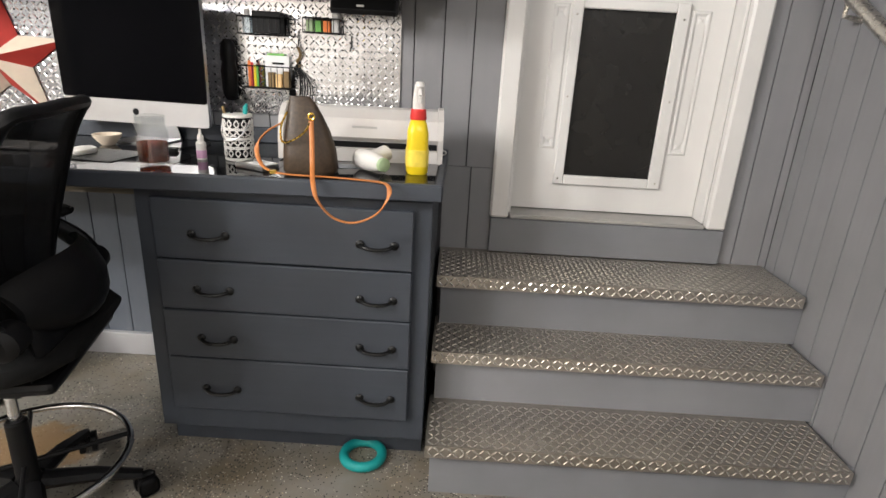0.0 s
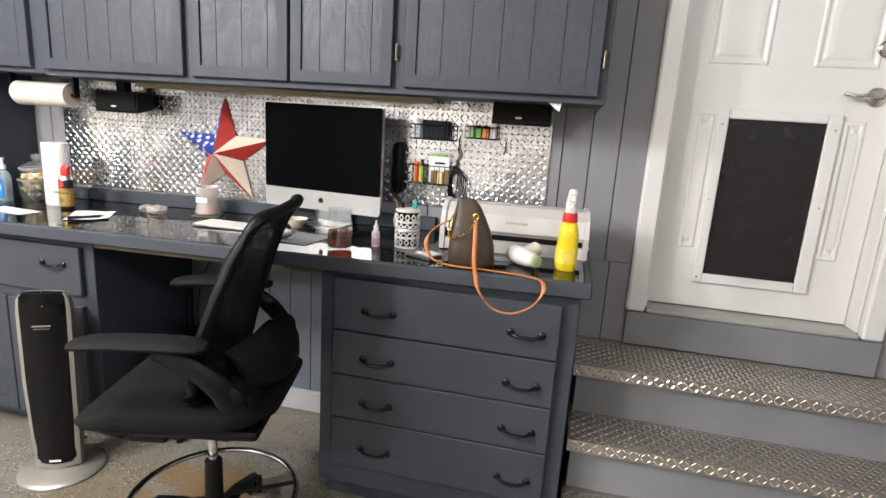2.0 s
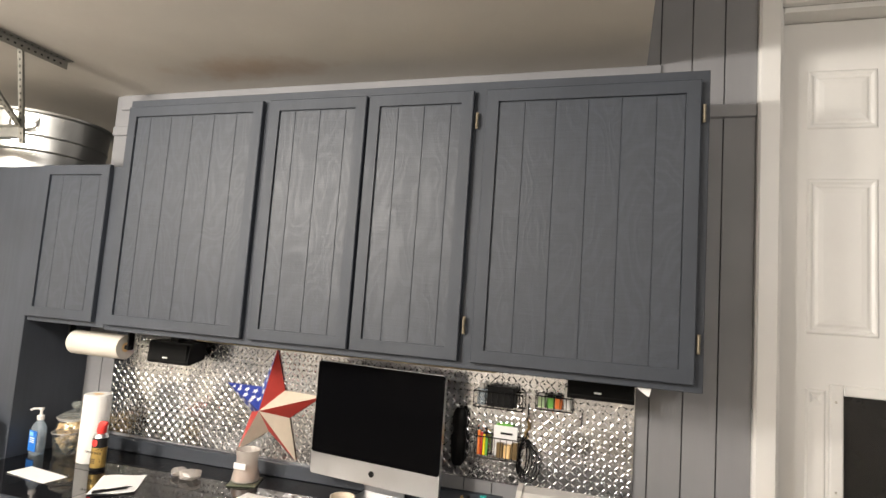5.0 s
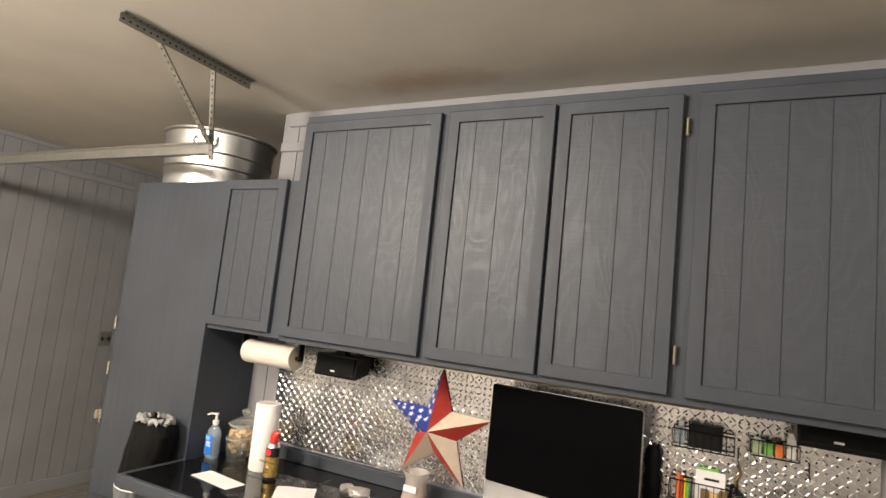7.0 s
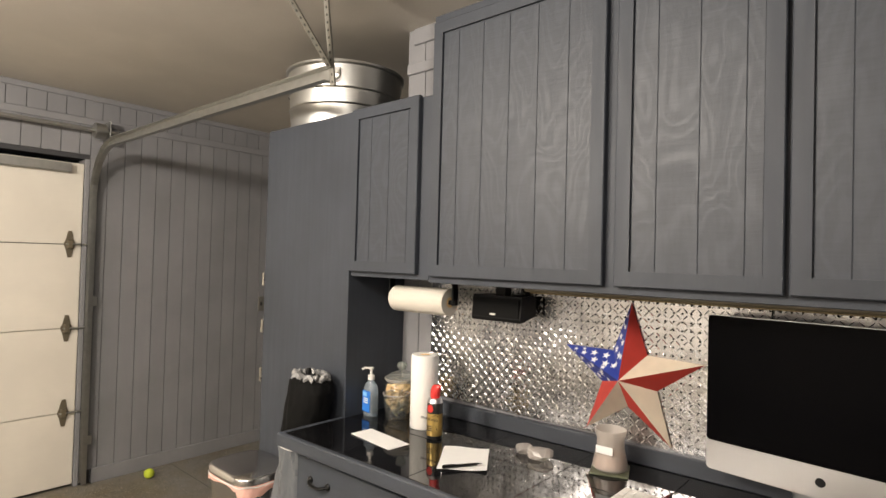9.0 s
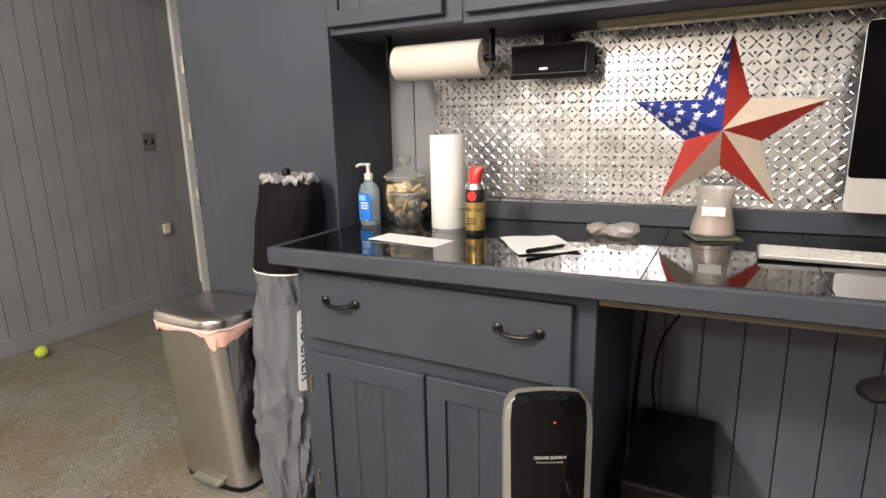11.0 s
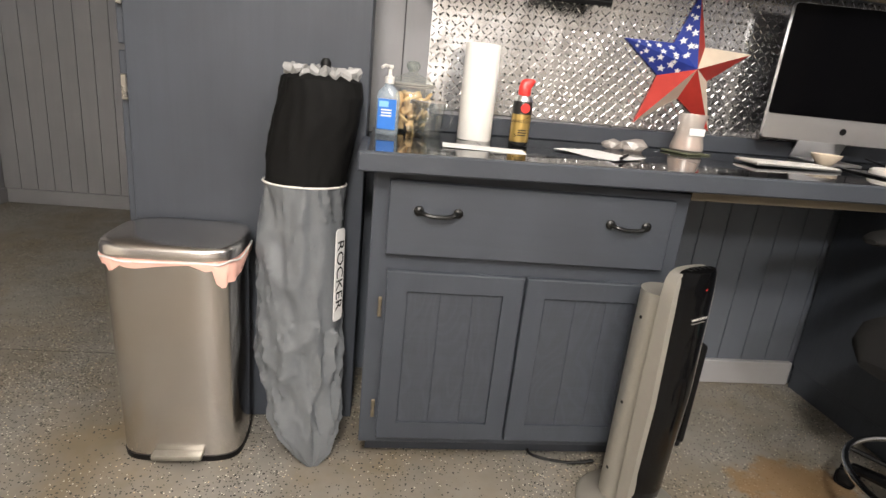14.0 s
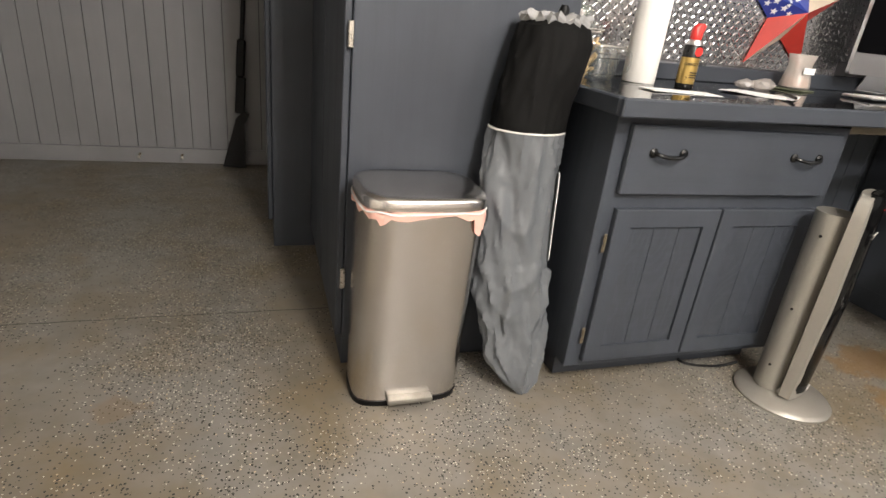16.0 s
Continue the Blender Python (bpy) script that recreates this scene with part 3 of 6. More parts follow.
# ---- the steps ----
steps = thing("garage_steps", "three grey steps capped with worn diamond tread plate", "steps", (0, 0, 0), kind="structure")
for k, (nose, z) in enumerate(((1.358, 0.186), (1.580, 0.372), (1.766, 0.559))):
    part("riser", boxes((0.0, XR - 0.002, nose + 0.022, nose + 0.04, z - 0.187 if k else 0.0, z - 0.005)), M_RISER, steps)
    tr = part("tread", boxes((-0.015, XR - 0.02, nose, (YD - 0.002) if k == 2 else nose + 0.26, z - 0.004, z), (-0.015, XR - 0.02, nose, nose + 0.004, z - 0.042, z - 0.004)), M_PLATE_W, steps, "worn aluminium diamond plate tread")
    y1 = (YD - 0.03) if k == 2 else nose + 0.225
    vs, fs = lugs(lug_rows(-0.01, XR - 0.025, nose + 0.004, y1, 0.0190), pose(0, 0, z), 0.0215, 0.0046, 0.0015)
    v2, f2 = lugs(lug_rows(-0.01, XR - 0.025, 0.003, 0.041, 0.0190), pose(0, nose, z - 0.043, 90), 0.0215, 0.0046, 0.0015)
    n = len(vs)
    raw_part("lugs", vs + v2, fs + [tuple(i + n for i in f) for f in f2], M_LUGW, tr, "raised lugs lightened for glints", True)
part("side_panel", boxes((0.0, 0.018, 1.399, 1.621, 0.0, 0.181), (0.0, 0.018, 1.621, 1.808, 0, 0.367), (0.0, 0.018, 1.808, YD, 0, 0.554)), M_RISER, steps)
rail = thing("handrail", "grey metal handrail sloping along the wall beside the steps", "handrail")
part("rail_bar", tube([(XR - 0.06, 2.0, 1.56), (XR - 0.06, 0.9, 0.93)], 0.02, 12), M_NICKEL, rail, smooth=True)
for yy in (1.9, 1.0):
    zz = 1.56 - (2.0 - yy) * 0.573
    part("bracket", tube([(XR, yy, zz - 0.07), (XR - 0.06, yy, zz - 0.06), (XR - 0.06, yy, zz - 0.015)], 0.008, 8), M_NICKEL, rail)


# ---- cabinets ----
def cup_handle(parent, x, y, z, name="handle"):
    """Arched black pull with round feet, about 105 mm long, on a face that looks to -y."""
    pts = smooth_path([(-0.047, -0.004, 0.004), (-0.036, -0.017, 0.001), (-0.016, -0.022, -0.003), (0.016, -0.022, -0.003), (0.036, -0.017, 0.001), (0.047, -0.004, 0.004)], 4)
    bm = tube(pts, 0.0055, 8)
    h = part(name, bm, M_IRON, parent, "black cast pull handle", True)
    h.matrix_local = pose(x, y - 0.0005, z)
    for sx in (-0.048, 0.048):
        f = part("foot", lathe([(0.0125, 0.0), (0.0125, 0.004), (0.008, 0.008), (0.0, 0.009)], 12), M_IRON, h, smooth=True)
        f.matrix_local = pose(sx, 0, 0.004, 90)
    return h


def drawer(parent, x0, x1, y, z0, z1, pulls=(0.158, 0.10), rise=0.55):
    d = part("drawer", boxes((x0, x1, y, y + 0.02, z0, z1), bev=0.003), M_CABH, parent)
    zc = z0 + (z1 - z0) * rise
    cup_handle(d, x0 + pulls[0], y, zc)
    cup_handle(d, x1 - pulls[1], y, zc)
    return d


def hinge(parent, x, y, z):
    h = part("hinge", boxes((x - 0.005, x + 0.005, y - 0.003, y, z - 0.028, z - 0.004), (x - 0.005, x + 0.005, y - 0.003, y, z + 0.004, z + 0.028), bev=0.0015), M_HINGE, parent, "old brass-coloured hinge")
    part("knuckle", tube([(x, y - 0.004, z - 0.022), (x, y - 0.004, z + 0.022)], 0.0038, 8), M_HINGE, h)


def plank_door(parent, x0, x1, y, z0, z1, rail_w, plank, first=0.6, hinges=()):
    """Framed door: four mitred-looking rails round a recessed field of grooved planks."""
    bm = bmesh.new()
    outer = [(x0, z0), (x1, z0), (x1, z1), (x0, z1)]
    inner = [(x0 + rail_w, z0 + rail_w), (x1 - rail_w, z0 + rail_w), (x1 - rail_w, z1 - rail_w), (x0 + rail_w, z1 - rail_w)]
    e = 0.0025
    shrink = [(x0 + e, z0 + e), (x1 - e, z0 + e), (x1 - e, z1 - e), (x0 + e, z1 - e)]
    loft([[(a, y + 0.02, b) for a, b in inner], [(a, y + 0.02, b) for a, b in outer], [(a, y + e, b) for a, b in outer], [(a, y, b) for a, b in shrink], [(a, y, b) for a, b in inner], [(a, y + 0.02, b) for a, b in inner]], bm, cap=False)
    bmesh.ops.remove_doubles(bm, verts=bm.verts, dist=1e-5)
    d = part("door", bm, M_CAB, parent)
    a, b = x0 + rail_w + 0.003, x1 - rail_w
    x = a
    k = 0
    while x < b - 0.012:
        nx = min(b, x + plank * (first if k == 0 else 1))
        part("plank", boxes((x, nx - 0.0015, y + 0.0074, y + 0.0094, z0 + rail_w - 0.002, z1 - rail_w - 0.0035), bev=0.0008), M_PLY, d)
        x = nx
        k += 1
    part("door_panel", boxes((x0 + rail_w - 0.003, x1 - rail_w + 0.003, y + 0.0095, y + 0.019, z0 + rail_w - 0.003, z1 - rail_w + 0.003)), M_CAB, d, "painted backing in the plank joints")
    for hx, hz in hinges:
        hinge(d, hx, y + 0.012, hz)
    return d


# drawer base at the stair end
dr = thing("drawer_cabinet", "slate-grey painted four-drawer base cabinet with black pulls", "cabinet", (0, 0, 0))
part("body", boxes((-0.865, -0.03, 1.497, YD - 0.022, 0.095, 0.880), bev=0.002), M_CAB, dr)
part("toe_kick", boxes((-0.86, -0.035, 1.56, YD - 0.03, 0.0, 0.094)), M_CAB, dr)
for z0, z1 in ((0.680, 0.856), (0.5215, 0.6745), (0.3625, 0.5175), (0.178, 0.3585)):
    drawer(dr, -0.812, -0.080, 1.475, z0, z1, (0.158, 0.10), 0.41)

# base cabinet at the wardrobe end
lc = thing("base_cabinet", "slate-grey base cabinet with one drawer above two plank doors", "cabinet", (0, 0, 0))
part("body", boxes((-2.600, -1.79, 1.517, YD - 0.022, 0.085, 0.851), bev=0.002), M_CAB, lc)
part("toe_kick", boxes((-2.58, -1.80, 1.60, YD - 0.03, 0.0, 0.084)), M_CAB, lc)
drawer(lc, -2.562, -1.836, 1.495, 0.645, 0.832, (0.122, 0.118), 0.6)
plank_door(lc, -2.553, -2.199, 1.495, 0.112, 0.602, 0.052, 0.085, 1.0, ((-2.566, 0.20), (-2.566, 0.50)))
plank_door(lc, -2.192, -1.838, 1.495, 0.112, 0.602, 0.052, 0.085, 1.0)

# worktop: it falls a little towards the wardrobe end
CT0, SLOPE = 0.940, 0.0155


def ctz(x):
    return CT0 + SLOPE * x - 0.0005


ct = thing("worktop", "long slate-edged worktop laid with glossy black tiles", "worktop", (0, 0, 0))
TOP_M = pose(0, 0, CT0, 0, -math.degrees(SLOPE), 0)
ct.matrix_world = TOP_M
part("edge_band", boxes((-2.640, -0.005, 1.45, 1.472, -0.046, 0), bev=0.004), M_CABH, ct)
part("edge_band", boxes((-0.027, -0.005, 1.4724, YD - 0.001, -0.046, 0), bev=0.004), M_CABH, ct)
part("edge_band", boxes((-2.640, -2.618, 1.4724, 1.744, -0.046, 0), bev=0.004), M_CABH, ct)
part("substrate", boxes((-2.6175, -0.0275, 1.4725, YD - 0.002, -0.046, -0.009)), M_GROUT, ct)
part("batten", boxes((-1.789, -0.866, 1.52, 1.55, -0.078, -0.047)), paint("bare_plywood_edge", (0.16, 0.135, 0.095), 0.7, (0.1, 1, 1), 0.2, 0.1, 20), ct, "unpainted plywood edge under the worktop")
xs = [-2.6175 + i * 0.3048 for i in range(9)] + [-0.0275]
for xa, xb in zip(xs, xs[1:]):
    for ya, yb in ((1.4725, 1.7725), (1.7755, YD - 0.031)):
        part("tile", boxes((xa + 0.0008, xb - 0.0008, ya, yb, -0.009, -0.001), bev=0.0008), M_TILE, ct)
sp = strip("trim_backsplash", [(-2.60, -0.62, YD - 0.03, YD, -0.001, 0.054)], M_CABH, "slate painted upstand behind the worktop", "backsplash")
sp.matrix_world = TOP_M

# wall cupboards
up = thing("wall_cupboard", "row of slate-grey plank-door wall cupboards", "wall cabinet", (0, 0, 0))
part("body", boxes((-2.205, -0.022, 1.761, YD - 0.001, 1.453, 2.395), bev=0.002), M_CAB, up)
plank_door(up, -2.190, -1.550, 1.739, 1.476, 2.360, 0.041, 0.103, 0.66)
plank_door(up, -1.517, -1.124, 1.739, 1.476, 2.360, 0.041, 0.103, 0.62)
plank_door(up, -1.113, -0.735, 1.739, 1.476, 2.360, 0.041, 0.095, 0.71, ((-0.722, 1.59), (-0.722, 2.26)))
plank_door(up, -0.692, -0.047, 1.739, 1.476, 2.360, 0.041, 0.099, 0.85, ((-0.038, 1.59), (-0.038, 2.26)))
na = thing("narrow_wall_cupboard", "narrow slate-grey plank-door cupboard between wardrobe and wall cupboards", "wall cabinet", (0, 0, 0))
part("body", boxes((-2.628, -2.206, 1.761, YD - 0.001, 1.460, 2.118), bev=0.002), M_CAB, na)
plank_door(na, -2.622, -2.254, 1.739, 1.480, 2.122, 0.041, 0.1, 0.7)

# wardrobe whose doors face the bay
wd = thing("wardrobe", "tall slate-grey wardrobe with flat side and hinged plank doors", "wardrobe", (0, 0, 0))
part("body", boxes((-3.245, -2.63, 1.752, 2.69, 0.0, 2.12), bev=0.002), M_CAB, wd)
for z0, z1 in ((0.10, 1.06), (1.075, 2.09)):
    for ya, yb in ((1.762, 2.215), (2.222, 2.68)):
        d = part("door", boxes((-3.265, -3.246, ya, yb, z0, z1), bev=0.003), M_CAB, wd)
for z in (0.30, 0.97, 1.20, 1.42):
    part("hinge", boxes((-3.257, -3.243, 1.744, 1.752, z - 0.032, z + 0.032), bev=0.002), M_NICKEL, wd)
lk = thing("tall_locker", "tall slate-grey painted cupboard standing past the wardrobe", "cabinet", (0, 0, 0))
part("body", boxes((-3.425, -2.645, 2.695, 3.25, 0.0, 2.2), bev=0.003), M_CAB, lk)
part("door", boxes((-3.445, -3.426, 2.72, 3.23, 0.12, 2.15), bev=0.003), M_CAB, lk)
part("corner_strip", boxes((-3.437, -3.425, 3.235, 3.249, 0.1, 0.8)), M_NICKEL, lk)

# desk-back tread plate panels with punched holes
pb = thing("tread_plate_backboard", "punched aluminium diamond plate panels lining the wall above the desk", "wall panel", (0, 0, 0), kind="structure")
for x0, x1, z0, z1 in ((-2.455, -1.26, 0.972, 1.47), (-1.258, -0.189, 1.03, 1.47)):
    sh = part("sheet", boxes((x0, x1, YD - 0.008, YD - 0.001, z0, z1)), M_PLATE, pb)
    p = 0.0254
    pl = list(lug_rows(x0, x1, z0, z1, 0.0198))
    vs, fs = lugs(pl, pose(0, YD - 0.008, 0, 90), 0.0220, 0.0040, 0.0009)
    raw_part("lugs", vs, fs, M_LUG, sh, "bright raised lugs", True)
    vs, fs = [], []
    nu, nv = int((x1 - x0) / p), int((z1 - z0) / p)
    for i in range(1, nu):
        for j in range(1, nv):
            k = len(vs)
            u, v = x0 + i * (x1 - x0) / nu, z0 + j * (z1 - z0) / nv
            vs += [Vector((u + 0.0034 * math.cos(a * math.pi / 3), YD - 0.0086, v + 0.0034 * math.sin(a * math.pi / 3))) for a in range(6)]
            fs.append(tuple(range(k, k + 6)))
    raw_part("holes", vs, fs, M_HOLE, sh, "punched peg holes", True)

# ---- garage door and its track ----
gd = thing("garage_door", "cream sectional garage door with steel hinges", "garage door", (0, 0, 0), kind="structure")
zz = [0.02, 0.49, 1.03, 1.57, 2.10]
for a, b in zip(zz, zz[1:]):
    part("section", boxes((XL - 0.06, XL - 0.01, -1.5, 1.50, a, b - 0.004), bev=0.004), M_GDOOR, gd)
for z in zz[1:4]:
    for yy in (1.43, 0.4, -0.6):
        leaf = [(yy - 0.030, z), (yy - 0.018, z + 0.032), (yy - 0.006, z + 0.085), (yy + 0.014, z + 0.085), (yy + 0.024, z + 0.032), (yy + 0.036, z), (yy + 0.024, z - 0.032), (yy + 0.014, z - 0.085), (yy - 0.006, z - 0.085), (yy - 0.018, z - 0.032)]
        h = part("hinge", prism(leaf, "x", XL - 0.010, XL - 0.004), M_HINGE, gd, "dark diamond-shaped steel hinge")
        part("roller_stem", tube([(XL + 0.012, yy - 0.02, z), (XL + 0.012, yy + 0.1, z)], 0.006, 8), M_ZINC, h)
        part("knuckle", boxes((XL - 0.006, XL + 0.018, yy - 0.015, yy + 0.02, z - 0.028, z + 0.028), bev=0.006), M_HINGE, h)
part("strut", boxes((XL - 0.01, XL + 0.04, -1.5, 1.42, 2.03, 2.085), bev=0.004), M_ZINC, gd, "steel stiffening strut")
strip("trim_garage_jamb", [(XL - 0.14, XL - 0.002, 1.503, 1.53, 0, 2.13), (XL - 0.14, XL - 0.002, -1.55, -1.502, 0, 2.13)], M_TRIM, "grey painted garage door jamb", "door jamb")
tk = thing("garage_door_track", "galvanised curved garage door track hung from the ceiling", "door track", (0, 0, 0))
path = [(XL + 0.03, 1.560, 0.02), (XL + 0.03, 1.560, 1.0), (XL + 0.03, 1.560, 1.88)] + [(XL + 0.03 + 0.33 * (1 - math.cos(radians(a))), 1.560, 1.88 + 0.33 * math.sin(radians(a))) for a in range(15, 91, 15)] + [(-3.6, 1.575, 2.214), (-2.575, 1.59, 2.216)]


def channel(path, w, d):
    """A C-shaped steel channel that opens to -y along a path in the xz plane."""
    sec = [(-w, 0), (-w, -d), (-w + 0.003, -d), (-w + 0.003, -0.003), (w - 0.003, -0.003), (w - 0.003, -d), (w, -d), (w, 0)]
    rows = []
    for i, p in enumerate(path):
        p = Vector(p)
        t = (Vector(path[min(i + 1, len(path) - 1)]) - Vector(path[max(i - 1, 0)])).normalized()
        s = Vector((-t.z, 0, t.x))
        rows.append([p + s * a + Vector((0, b, 0)) for a, b in sec])
    return loft(rows)


part("channel", channel(path, 0.026, 0.03), M_ZINC, tk)
for z in (0.3, 1.2):
    part("wall_bracket", boxes((XL, XL + 0.05, 1.548, 1.585, z - 0.03, z + 0.03), bev=0.002), M_ZINC, tk)


def angle_bar(a, b, parent, name, w=0.032, normal=(1, 0, 0)):
    """Punched angle iron from a to b."""
    a, b, nn = Vector(a), Vector(b), Vector(normal)
    t = (b - a).normalized()
    s = t.cross(nn).normalized()
    sec = [(0, 0), (w, 0), (w, 0.003), (0.003, 0.003), (0.003, w), (0, w)]
    o = part(name, loft([[p + s * u + nn * v for u, v in sec] for p in (a, b)]), M_BRACE, parent)
    n = int((b - a).length / 0.026)
    vs, fs = [], []
    for along, out in ((s, nn), (nn, s)):
        for off in (-0.0006, 0.0036):
            for i in range(n):
                c = a + t * (0.013 + i * 0.026) + along * w * 0.55 + out * off
                k = len(vs)
                vs += [c + t * 0.0055 * math.cos(q * math.pi / 3) + along * 0.0045 * math.sin(q * math.pi / 3) for q in range(6)]
                fs.append(tuple(range(k, k + 6)))
    raw_part("punched_holes", vs, fs, M_HOLE, o, "", True)
    return o


angle_bar((-2.49, 1.09, 2.546), (-2.49, 1.68, 2.546), tk, "ceiling_angle", 0.034)
angle_bar((-2.565, 1.585, 2.17), (-2.53, 1.505, 2.535), tk, "hanger", 0.025)
angle_bar((-2.56, 1.565, 2.23), (-2.515, 1.235, 2.53), tk, "brace", 0.025)
sh = thing("torsion_shaft", "dark steel torsion shaft above the garage door", "door shaft", (0, 0, 0))
part("shaft", tube([(XL + 0.09, -1.65, 2.31), (XL + 0.09, 1.66, 2.31)], 0.013, 10), M_ZINC, sh, smooth=True)
part("drum", tube([(XL + 0.09, 1.52, 2.31), (XL + 0.09, 1.58, 2.31)], 0.05, 18), M_ZINC, sh, smooth=True)
part("bearing_plate", boxes((XL, XL + 0.13, 1.60, 1.606, 2.24, 2.38), bev=0.002), M_ZINC, sh)

# ---- things: colours of their own ----
M_MATT = plain("matt_black_foam", (0.006, 0.006, 0.006), 0.75, 0, 0.2, 200, 0.2)
M_MATT.node_tree.nodes["Principled BSDF"].inputs["Specular IOR Level"].default_value = 0.2
M_FABRIC = plain("charcoal_seat_fabric", (0.008, 0.008, 0.008), 0.95, 0, 0.3, 400, 0.5)
M_FABRIC.node_tree.nodes["Principled BSDF"].inputs["Specular IOR Level"].default_value = 0.15
M_SCREEN = plain("black_screen_glass", (0.002, 0.002, 0.0025), 0.05, 0, 0.1, 10)
M_SCREEN.node_tree.nodes["Principled BSDF"].inputs["Specular IOR Level"].default_value = 0.04
M_ALU = plain("matt_aluminium", (0.66, 0.66, 0.67), 0.34, 1.0, 0.03, 60)
M_SILVER = plain("silver_plastic", (0.36, 0.345, 0.31), 0.38, 0.55, 0.06, 80)
M_PAPER = plain("white_paper", (0.80, 0.80, 0.80), 0.8, 0, 0.04, 40)
M_TOWEL = plain("paper_towel", (0.82, 0.81, 0.78), 0.9, 0, 0.05, 300, 0.6)
M_RED = plain("red_paint", (0.42, 0.035, 0.025), 0.5, 0, 0.2, 30)
M_REDP = plain("red_plastic", (0.62, 0.035, 0.03), 0.35, 0, 0.08, 40)
M_CREAM = plain("aged_cream_paint", (0.62, 0.53, 0.42), 0.55, 0, 0.14, 25)
M_BLUE = plain("flag_blue_paint", (0.02, 0.04, 0.26), 0.5, 0, 0.15, 30)
M_TEAL = plain("teal_rubber", (0.01, 0.27, 0.26), 0.55, 0, 0.12, 60, 0.2)
M_YELLOW = plain("yellow_plastic", (0.80, 0.60, 0.01), 0.3, 0, 0.05, 40)
M_LEATHER = plain("brown_coated_canvas", (0.050, 0.032, 0.018), 0.5, 0, 0.8, 120, 0.3)
M_STRAP = plain("tan_leather", (0.55, 0.20, 0.055), 0.5, 0, 0.12, 60, 0.15)
M_GOLD = plain("gold_chain_metal", (0.85, 0.58, 0.12), 0.22, 1.0, 0.1, 60)
M_WPLAST = plain("white_plastic", (0.74, 0.72, 0.69), 0.35, 0, 0.03, 50)
M_CLEAR = glass("clear_glass", body=(0.80, 0.82, 0.80), cover=0.02)
M_LID = glass("thick_lid_glass", (0.9, 0.92, 0.9), 0.05, (0.70, 0.72, 0.70), 0.13)
M_FROST = glass("frosted_glass", (0.92, 0.9, 0.88), 0.3, (0.75, 0.70, 0.66), 0.3)
M_GREYBAG = plain("grey_nylon", (0.115, 0.125, 0.137), 0.40, 0, 0.12, 25, 0.2)
M_BLKBAG = plain("black_nylon", (0.005, 0.005, 0.005), 0.75, 0, 0.3, 40, 0.2)
M_BLKBAG.node_tree.nodes["Principled BSDF"].inputs["Specular IOR Level"].default_value = 0.12
M_LINER = plain("pink_bin_liner", (0.85, 0.50, 0.42), 0.4, 0, 0.08, 30, 0.3)
M_LINERW = plain("white_bin_liner", (0.72, 0.70, 0.68), 0.4, 0, 0.08, 30, 0.3)
M_TEA = glass("amber_tea", (0.60, 0.17, 0.03), 0.03, (0.22, 0.045, 0.006), 0.35)
M_GEL = glass("clear_gel", (0.86, 0.93, 0.97), 0.04, (0.75, 0.85, 0.95), 0.22)
M_LBLUE = plain("blue_label", (0.03, 0.18, 0.62), 0.4, 0, 0.1, 30)
M_CANB = plain("black_can_print", (0.015, 0.015, 0.015), 0.3, 0.2, 0.2, 40)
M_CANG = plain("gold_can_print", (0.55, 0.38, 0.12), 0.3, 0.7, 0.12, 40)
M_BISCUIT = plain("dog_biscuit", (0.82, 0.54, 0.26), 0.8, 0, 0.3, 30, 0.3)
M_WAX = plain("peach_wax", (0.72, 0.42, 0.28), 0.5, 0, 0.05, 40)
M_FUZZ = plain("yellow_green_felt", (0.50, 0.60, 0.05), 0.95, 0, 0.15, 200, 0.6)
M_PINK = plain("lilac_label", (0.62, 0.35, 0.55), 0.4, 0, 0.1, 40)
M_GREEN = plain("green_card", (0.16, 0.45, 0.08), 0.5, 0, 0.15, 40)
M_ORANGE = plain("orange_card", (0.85, 0.22, 0.04), 0.5, 0, 0.15, 40)
M_PALEG = plain("pale_green_plastic", (0.40, 0.52, 0.30), 0.4, 0, 0.08, 40)
M_WOODG = plain("brass_brown", (0.22, 0.15, 0.07), 0.4, 0.5, 0.2, 40)


